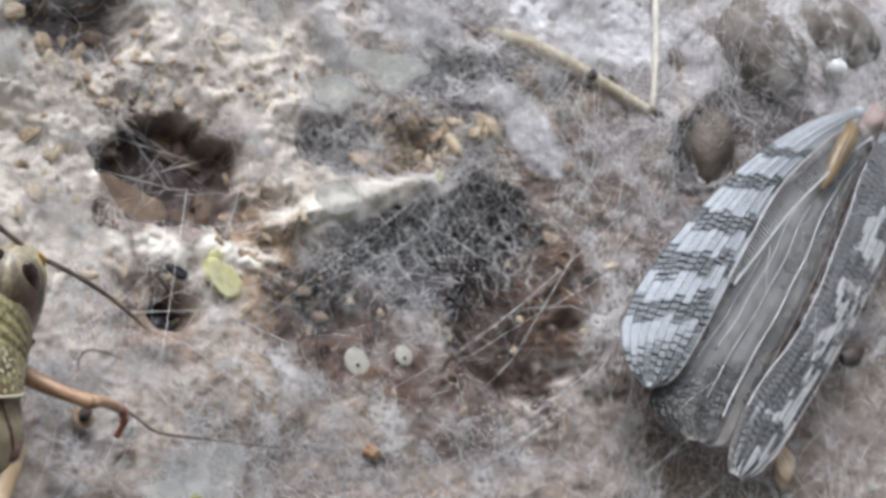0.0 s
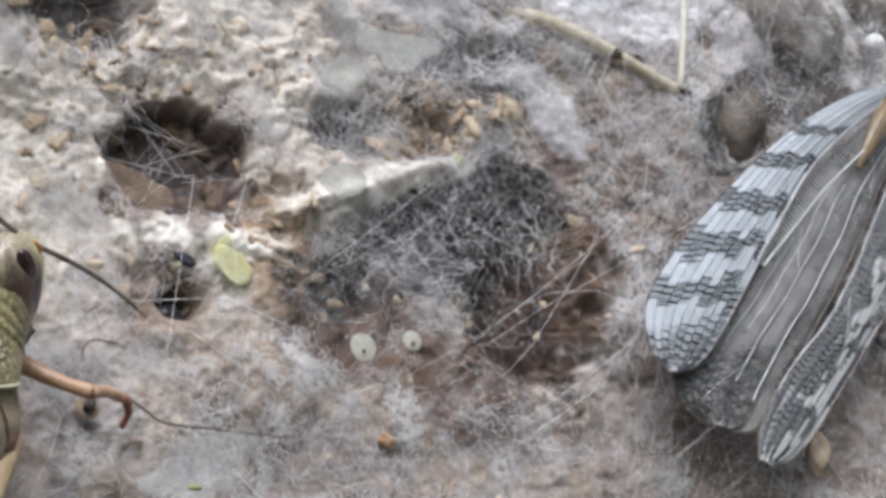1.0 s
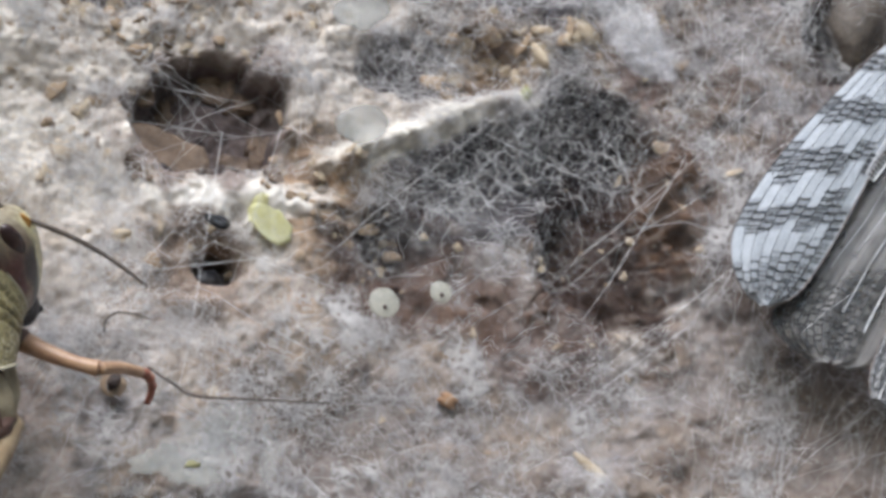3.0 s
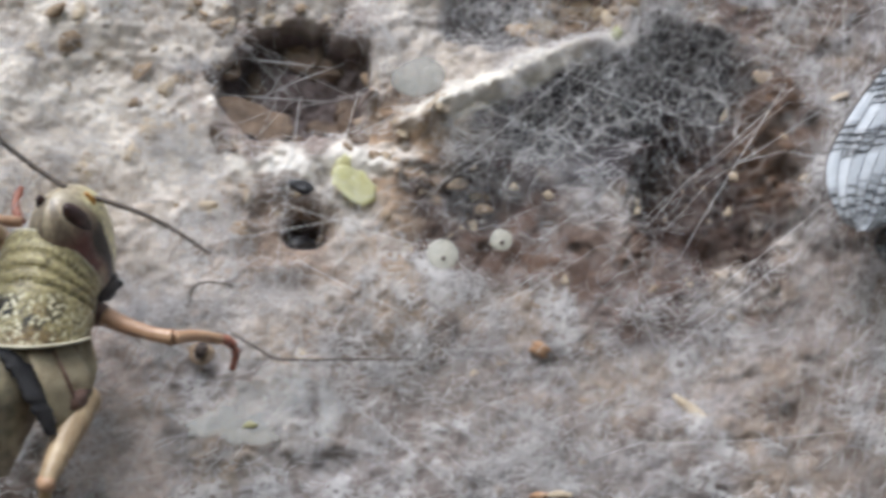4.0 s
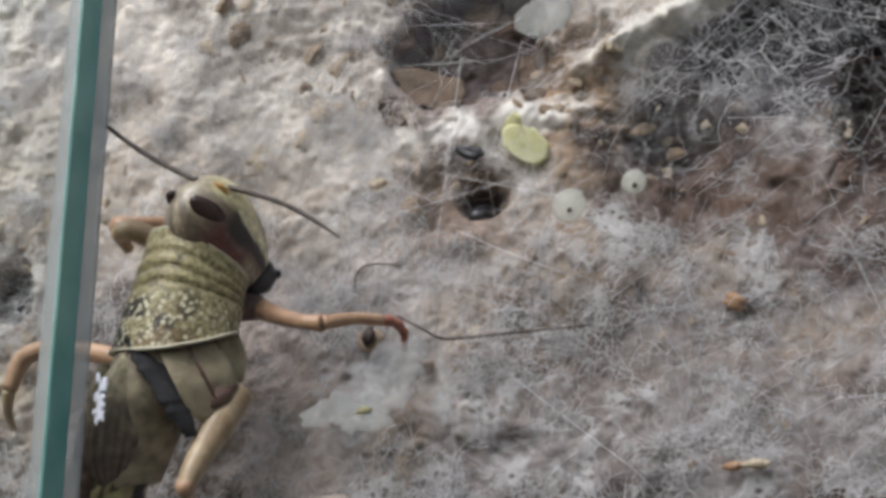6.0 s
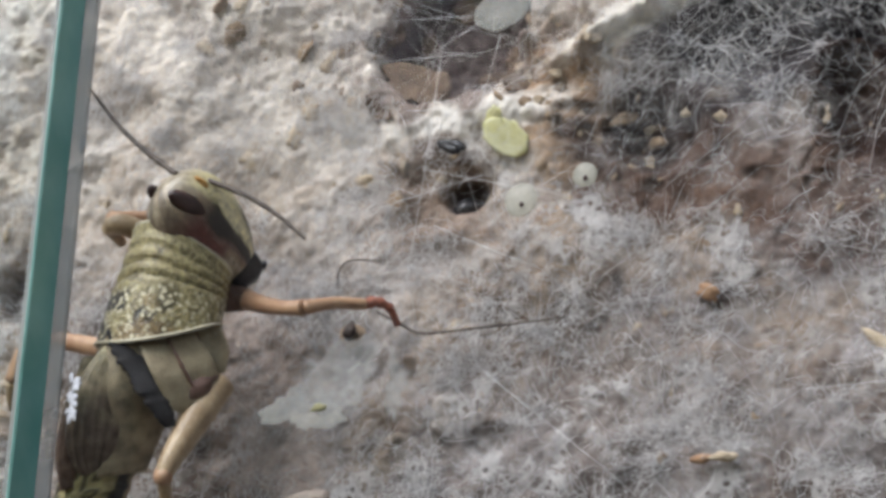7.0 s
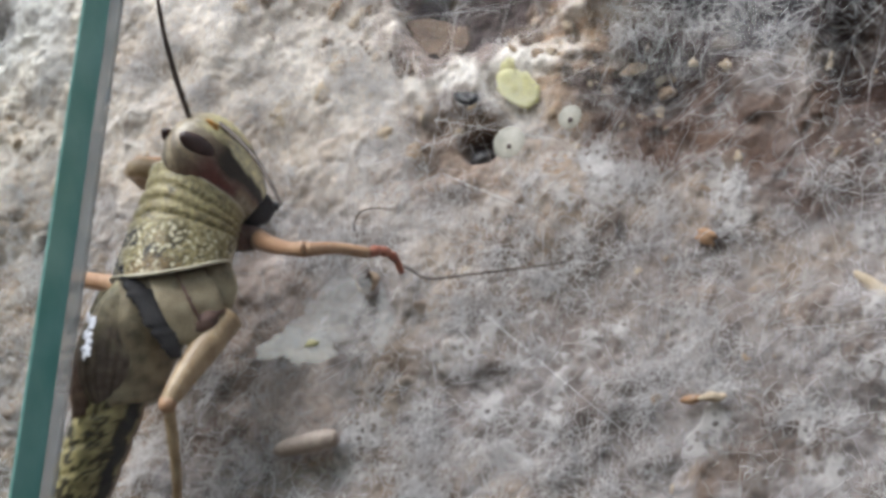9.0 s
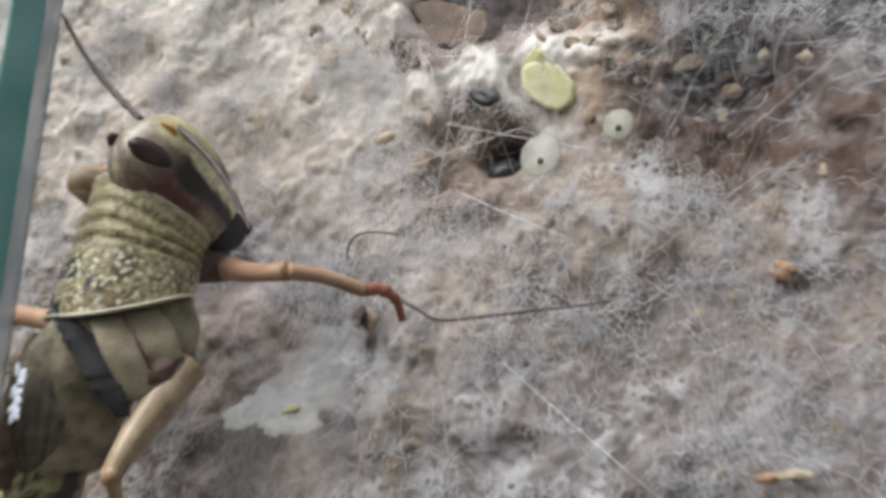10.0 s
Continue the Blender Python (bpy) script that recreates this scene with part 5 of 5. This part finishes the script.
GREEN_SCRAP = noisy("green_scrap", (0.22, 0.23, 0.08), (0.36, 0.36, 0.16), 1.0, 0.5, 0.4, 0.2)


def build_scraps():
    twig = holder("twig", (35, -2, 39.5), "straw-coloured broken twig with a dark knot in the web", "twig")
    o = (35, -2, 39.5)
    part("stem", limb([(22.5, 0.5, 43.3), (28.0, -1.5, 41.6), (35.0, -2.0, 39.4), (41.0, -2.0, 37.2), (45.9, -1.6, 35.8)], [0.9, 1.0, 0.95, 0.85, 0.8], 40, 14, 1, 0.05, 31), BARK, twig, "", o)
    part("knot", lump((36.0, -2.9, 38.7), turned(0.85, 0.55, 0.3, 60), 0.15, 32), DARK_SCRAP, twig, "dark oval knot", o)
    part("stub", lump((45.4, -2.0, 35.6), turned(1.0, 0.8, 0.8, -20), 0.2, 33), DARK_SCRAP, twig, "dark broken end", o)
    thing("grass_stalk", limb([(46.4, -3.6, 56.0), (45.3, -3.6, 45.0), (44.5, -2.6, 36.0)], [0.46, 0.42, 0.38], 24, 10, 1, 0.04, 34), STALK, "thin pale dry grass stalk in the web", "grass stalk")
    thing("straw", limb([(-13, 0, 36.0), (-11, -0.8, 33.0), (-8.6, 0, 29.8)], [0.4, 0.45, 0.35], 16, 9, 1, 0.05, 35), BARK, "short straw-coloured stalk among the crumbs", "straw")
    for c, r, k in (((62.0, -3.0, 48.2), (6.4, 7.4, 4.6), 41), ((75.0, -3.5, 53.0), (6.0, 5.6, 4.4), 42), ((53.4, -1.0, 34.0), (3.9, 5.6, 3.4), 43)):
        thing("cocoon", lump(c, [(r[0], 0, 0), (0, 0, r[1]), (0, -r[2], 0)], 0.09, k, 5), COCOON, "grey-brown rounded papery cocoon under silk", "cocoon", "cocoons by the lacewing")
    thing("pellet", lump((71.6, -6.0, 46.4), turned(1.4, 1.2, 1.1, 20), 0.1, 44), noisy("white_pellet", (0.6, 0.6, 0.6), (0.85, 0.85, 0.85), 1.0, 0.6), "small white pellet caught in the web", "pellet")
    thing("dry_bud", lump((57.6, -2.4, -6.5), turned(3.0, 1.5, 1.2, 75), 0.3, 45, 4), noisy("dry_bud", (0.36, 0.24, 0.16), (0.62, 0.5, 0.37), 1.6, 0.7, 0.3, 0.4), "rust-brown dry flower bud behind the wings", "flower bud")
    thing("husk", lump((66.0, -6.6, 7.2), turned(2.0, 1.3, 1.2, 20), 0.3, 46), DARK_SCRAP, "dark brown husk under the wings", "husk")
    thing("pupa_case", limb([(-30.4, 0.0, -24.7), (-29.5, -0.1, -24.6), (-27.2, -0.2, -24.3), (-25.1, 0.0, -24.0), (-24.4, 0.2, -23.9)], [0.35, 0.72, 0.82, 0.8, 0.35], 24, 16, 1, 0.04, 47), PUPA, "pale brown cylindrical pupa case on the web", "pupa case")
    petal = holder("petal", (-9.4, -0.6, 6.4), "crumpled yellow-green petal stuck to the web", "petal")
    for c, ax, bend, k in (((-9.2, 0.0, 6.3), turned(2.3, 1.5, 1, -42, -8), 0.35, 48), ((-10.4, -0.1, 7.6), turned(1.6, 0.8, 1, 70, 12), 0.4, 49)):
        part("fold", flake(c, ax, 0.1, bend, 0.09, k), PETAL, petal, "", (-9.4, -0.6, 6.4))
    thing("orange_husk", lump((7.4, 1.1, -9.5), turned(0.7, 0.42, 0.32, -20), 0.5, 51), RUST, "small orange-brown husk on the silk", "husk")
    thing("wood_chip", lump((6.7, 0.2, -23.4), turned(0.9, 0.35, 0.3, 3), 0.3, 52), RUST, "reddish splinter of wood on the silk", "wood chip")
    thing("wood_chip", lump((8.2, 0.0, -23.3), turned(1.1, 0.42, 0.3, 0), 0.3, 53), PALE_CRUMB, "pale splinter of wood on the silk", "wood chip")
    thing("wood_chip", lump((20.6, 0.8, -15.4), turned(2.2, 0.6, 0.35, -42), 0.15, 54), PALE_CRUMB, "white curled splinter on the silk", "wood chip")
    thing("seed", lump((16.6, 0.6, 22.8), turned(0.9, 0.6, 0.5, 80), 0.05, 55), GREEN_SCRAP, "small olive green seed", "seed")
    # added lump that gives the small burrow its dark mouth and sheen
    thing("dark_lump", lump((-14.1, 4.6, 2.3), turned(1.3, 1.0, 0.9, 20), 0.22, 56), BLACK, "glossy black lump added for the dark mouth of a small burrow", "seed")
    thing("fly_remains", lump((-14.0, -0.2, 6.1), turned(0.9, 0.5, 0.5, -20), 0.5, 57), BLACK, "small black insect remains in the web", "insect remains")
    bug = holder("bug_shell", (-22.9, 0.2, -9.9), "brown empty bug shell on the silk", "bug shell")
    part("shell", lump((-22.9, 0.4, -9.9), turned(1.0, 0.85, 0.4, 30), 0.2, 58), CRUMB, bug, "", (-22.9, 0.2, -9.9))
    part("core", lump((-23.0, -0.1, -9.7), turned(0.8, 0.55, 0.5, 60), 0.15, 59), DARK_SCRAP, bug, "dark core", (-22.9, 0.2, -9.9))
    thing("bristle", limb([(-20.2, -0.9, -8.6), (-18.0, -1.0, -10.0), (-16.2, -1.0, -11.0), (-12.5, -1.0, -11.1), (-8.0, -1.0, -11.1), (-3.8, -0.8, -11.0)], [0.12, 0.13, 0.13, 0.12, 0.11, 0.08], 60, 6, 1, 0.02, 60), FEELER, "long thin dark bristle lying on the silk", "bristle")
    thing("bristle", limb([(-24.0, -0.7, -5.6), (-23.9, -0.9, -4.6), (-23.1, -1.0, -3.8), (-21.5, -1.0, -3.8), (-20.0, -0.8, -4.1)], [0.09, 0.1, 0.1, 0.09, 0.07], 40, 6), FEELER, "short curved dark bristle on the silk", "bristle")
    # flakes in the large burrow
    for c, ax, bend, k in (((-18.4, 2.4, 14.0), turned(3.9, 2.0, 1, -24, 10), 0.7, 61), ((-7.6, 2.0, 12.8), turned(2.4, 1.5, 1, 50, -20), 0.9, 63),
                           ((-21.4, 1.2, 11.2), turned(1.5, 0.8, 1, -40), 0.6, 64), ((-17.0, 1.6, 24.4), turned(2.2, 1.0, 1, 10), 0.8, 66),
                           ((-12.2, 1.0, 27.6), turned(1.7, 0.9, 1, -15), 0.9, 67), ((-9.0, 0.6, 24.6), turned(1.5, 0.9, 1, 15), 0.8, 68), ((-20.6, 1.2, 26.4), turned(1.6, 0.7, 1, 50), 0.8, 69), ((-4.2, 1.0, 25.4), turned(1.3, 0.9, 1, 5), 0.7, 70)):
        thing("bark_flake", flake(c, ax, 0.22, bend, 0.18, k), FLAKED, "curled brown bark flake at the rim of the burrow", "bark flake", "flakes round the burrow")


build_scraps()


def build_lining():
    """Rounded brown clods and leaf lumps that line the large burrow and the hollow above it."""
    g = rng(303)
    dull = noisy("burrow_clod", (0.05, 0.036, 0.03), (0.2, 0.14, 0.1), 2.2, 0.8, 0.25, 0.7, 5)
    for k in range(20):
        cx, cz, a, b = (-14.6, 17.6, 7.0, 6.0) if k < 15 else (-25.5, 33.5, 5.0, 4.6)
        th, r = g.uniform(0, 2 * math.pi), g.uniform(0.62, 1.0)
        x, z = cx + a * r * math.cos(th), cz + b * r * math.sin(th)
        y = float(relief(np.array([x]), np.array([z]))[0])
        thing("clod", lump((x, y, z), turned(g.uniform(0.9, 2.2), g.uniform(0.8, 1.4), g.uniform(0.5, 0.9), g.uniform(0, 180)), 0.5, 310 + k, 3), dull,
              "rounded dark brown clod at the wall of a burrow", "clod", "clods in the burrows")


build_lining()


def build_crumbs():
    """Loose crumbs of earth and husk on the felt, alike meshes shared."""
    g = rng(5)
    shapes = []
    for k in range(7):
        for mat in (CRUMB, PALE_CRUMB):
            v, f = lump((0, 0, 0), turned(1.0, g.uniform(0.5, 0.9), g.uniform(0.28, 0.5), 0), 0.55, 100 + k, 3)
            shapes.append(mesh_of("crumb", v, f, mat))
    spots = []
    for cx, cz, a, b, n, size in ((-16, 28.5, 13, 5.5, 110, 0.55), (-30, 22, 8, 12, 45, 0.6), (-4.8, 11, 3.2, 6, 60, 0.42), (13, 27.5, 5, 3.4, 40, 0.8), (18, 28.2, 4, 1.8, 16, 0.95), (25, 6, 7, 7, 12, 0.5), (-28, 15, 7, 9, 20, 0.7),
                                  (-20, 4, 6, 5, 8, 0.6), (0, -15, 30, 14, 16, 0.35), (-55, 5, 10, 25, 14, 0.7), (31, 18, 4, 10, 14, 0.6), (3, 4, 5, 5, 12, 0.6)):
        for j in range(n):
            spots.append((cx + a * g.normal(0, 0.6), cz + b * g.normal(0, 0.6), size * g.uniform(0.4, 1.5) ** 1.3))
    for x, z, size in spots:
        if math.hypot(x + 9.4, z - 6.4) < 3.2 or math.hypot((x + 14.6) / 7, (z - 17.9) / 6.2) < 1:
            continue
        ob = new("crumb", shapes[g.integers(len(shapes))])
        y = float(relief(np.array([x]), np.array([z]))[0]) + g.uniform(0.1, 0.42) * size
        ob.matrix_world = Matrix.Translation(Vector((x, y, z)) * MM) @ Euler((g.uniform(-0.5, 0.5), g.uniform(0, 6.28), g.uniform(-0.5, 0.5))).to_matrix().to_4x4() @ Matrix.Diagonal((size, size, size, 1))
        tagged(ob, "tan crumb of earth and husk on the felted wall", "crumb", "crumbs on the wall")


build_crumbs()


# ---- painted reflections, dried smears and flakes on the glass ----
SPOT = filmy("reflection_film", (0.5, 0.5, 0.41), 0.52, 0.5, 0.8)
SMEAR = filmy("dried_smear", (0.42, 0.43, 0.38), 0.38, 0.5, 1.6)
FAINT = filmy("faint_smear", (0.42, 0.43, 0.4), 0.2, 0.5, 2.2)
FLAKE = filmy("white_flake", (0.85, 0.87, 0.9), 0.9, 0.5, 0.4)


def disc(cx, cz, a, b, y, thick, jag, seed, n=40, turn=0.0):
    """A flat-topped film with an uneven outline, on the glass at y."""
    g = rng(seed)
    th = np.arange(n) * 2 * math.pi / n
    r = np.ones(n)
    for k in range(2, 8 if jag < 0.35 else 24):
        r += jag / k * g.normal() * np.cos(k * th + g.uniform(0, 6))
    c, s = math.cos(radians(turn)), math.sin(radians(turn))
    x, z = a * r * np.cos(th), b * r * np.sin(th)
    x, z = x * c - z * s, x * s + z * c
    rings = [np.stack([cx + x, np.full(n, y), cz + z], 1), np.stack([cx + 0.96 * x, np.full(n, y - thick), cz + 0.96 * z], 1)]
    v = np.concatenate(rings + [np.array([[cx, y - thick, cz], [cx, y, cz]])])
    f = [[k, (k + 1) % n, n + (k + 1) % n, n + k] for k in range(n)] + [[n + k, n + (k + 1) % n, 2 * n] for k in range(n)] + [[(k + 1) % n, k, 2 * n + 1] for k in range(n)]
    return v, f


def build_spots():
    face = -15.62
    # two round lamp reflections, modelled as pale film discs on the pane
    for cx, cz, r, k in ((-2.7, -7.2, 1.3, 1), (2.2, -5.9, 0.95, 2)):
        spot = holder("reflection_disc", (cx, face, cz), "round pale reflection with a dark centre, set as a disc on the glass", "drop mark", "drop marks on the glass")
        part("film", disc(cx, cz, r, r * 1.05, face, 0.06, 0.03, k), SPOT, spot, "", (cx, face, cz))
        part("core", disc(cx + 0.05, cz - 0.3 * r, 0.2, 0.22, face - 0.07, 0.05, 0.2, k + 10, 14), DARK_SCRAP, spot, "dark centre", (cx, face, cz))
    smears = [(-19.6, -21.8, 2.7, 1.6, 0.4, 3, 12), (-4.0, 20.5, 2.6, 1.9, 0.25, 5, 40), (2.0, 24.6, 4.4, 2.0, 0.25, 6, 15), (-4.2, 9.2, 2.4, 1.8, 0.2, 7, 20)]
    for cx, cz, a, b, jag, k, turn in smears:
        thing("smear", disc(cx, cz, a, b, face, 0.05, jag, k, 60, turn), SMEAR, "pale greenish dried smear on the glass", "smear", "smears on the glass")
    for cx, cz, a, b, jag, k, turn in ((-17.6, -19.8, 3.6, 2.2, 0.36, 21, 30), (-12.3, -20.6, 0.9, 2.1, 0.4, 22, 8), (-15.4, -18.4, 2.4, 1.4, 0.4, 23, 40)):
        thing("smear", disc(cx, cz, a, b, face - 0.06, 0.04, jag, k, 60, turn), FAINT, "faint milky smear on the glass", "smear", "smears on the glass")
    thing("droppings", disc(-18.3, -21.7, 0.75, 0.22, face - 0.08, 0.05, 0.3, 8, 30, 10), noisy("olive_streak", (0.17, 0.165, 0.07), (0.27, 0.26, 0.13), 1.0), "thin olive streak in the dried smear", "streak")
    g = rng(9)
    for j in range(8):
        cx, cz = -39.4 + g.normal(0, 0.34), -17.2 - 0.44 * j
        thing("flake_mark", disc(cx, cz, g.uniform(0.2, 0.45), g.uniform(0.22, 0.5), face - 0.004 * j, 0.06, 0.36, 30 + j, 60), FLAKE, "white crusty flake on the glass beside the seal", "flake mark", "flakes on the glass")
    thing("flake_mark", disc(-40.9, 3.4, 0.4, 0.8, face, 0.06, 0.36, 11, 60), FLAKE, "white crusty flake on the glass beside the seal", "flake mark", "flakes on the glass")


build_spots()


# ---- motion ----
def motions():
    turn = Matrix(LEAN.tolist())
    place = SIZE * LEAN @ (np.array(HUB) - FROM) + ONTO
    locust = FORE["locust"]
    locust.scale = (SIZE, SIZE, SIZE)
    # seconds and the body's shift along the wall and upwards
    sways = [(0, -0.4, -1.25), (4.0, -0.36, -1.25), (4.5, 0.07, -1.18), (5.5, -0.03, -1.37), (7.0, 0.58, -0.69), (7.5, 0.69, -0.51), (8.0, 0.5, -0.3), (8.5, 0.1, -0.1),
             (9.0, 0.0, 0.0), (9.5, -0.2, 0.1), (10.0, -0.3, 0.2)]
    walk(locust, [(t, Matrix.Translation(Vector((place + np.array([x, 0, z])) * MM)) @ turn.to_4x4()) for t, x, z in sways])
    back = turn.inverted()

    def swing(ob, rows):
        """Keys a feeler by its angle along the wall and its angle towards the glass."""
        at = ob.location.copy()
        walk(ob, [(t, Matrix.Translation(at) @ back.to_4x4() @ pose(0, 0, 0, 0, -a, 0) @ pose(0, 0, 0, 0, 0, -b)) for t, a, b in rows])
    swing(FORE["left"], [(0, 140, 0), (3.5, 137, 0), (4.0, 138, 0), (4.5, 144, 0), (5.5, 145, 0), (6.2, 140, 0), (6.8, 136, 0), (7.0, 134, 0), (7.2, 124, 0), (7.4, 117, 0), (7.5, 120, 0), (7.6, 124, 0),
                         (7.8, 133, 0), (8.0, 138, 0), (8.3, 140, 0), (8.6, 130, 15), (9.0, 87, 40), (9.2, 92, 35), (9.4, 108, 20), (9.6, 118, 10), (10.0, 130, 0)])
    swing(FORE["right"], [(0, -28, 0), (4.0, -28, 0), (4.5, -25, 0), (5.5, -27, 0), (6.8, -35, 0), (7.5, -36, 0), (8.0, -38, 0), (8.6, -46, 0), (9.0, -51, 0), (9.6, -52, 0), (10.0, -52, 0)])
    leg = FORE["foreleg"]
    at, axis = leg.location.copy(), back @ Vector((0, 1, 0))
    steps = [(0, 0), (4.0, 0), (5.5, 0), (7.0, -5), (7.5, -4), (8.5, -2), (9.0, -2), (9.5, -2), (10.0, -9)]
    walk(leg, [(t, Matrix.Translation(at) @ Matrix.Rotation(radians(a), 4, axis)) for t, a in steps])
    # the shin bends at the knee and the foot follows it, stretched out while the leg reaches
    shin, foot = FORE["shin"], FORE["foot"]
    knee, ankle = shin.location.copy(), foot.location.copy()
    bends = [(0, 0, 0), (5.5, 0, 0), (7.0, 5, -30), (7.5, 5, -45), (8.0, 6, -45), (8.5, 6, -45), (9.0, 10, -40), (9.5, 14, -40), (9.8, 26, -45), (10.0, 34, -45)]
    walk(shin, [(t, Matrix.Translation(knee) @ Matrix.Rotation(radians(a), 4, axis)) for t, a, b in bends])
    walk(foot, [(t, Matrix.Translation(knee + Matrix.Rotation(radians(a), 3, axis) @ (ankle - knee)) @ Matrix.Rotation(radians(a + b), 4, axis)) for t, a, b in bends])


motions()
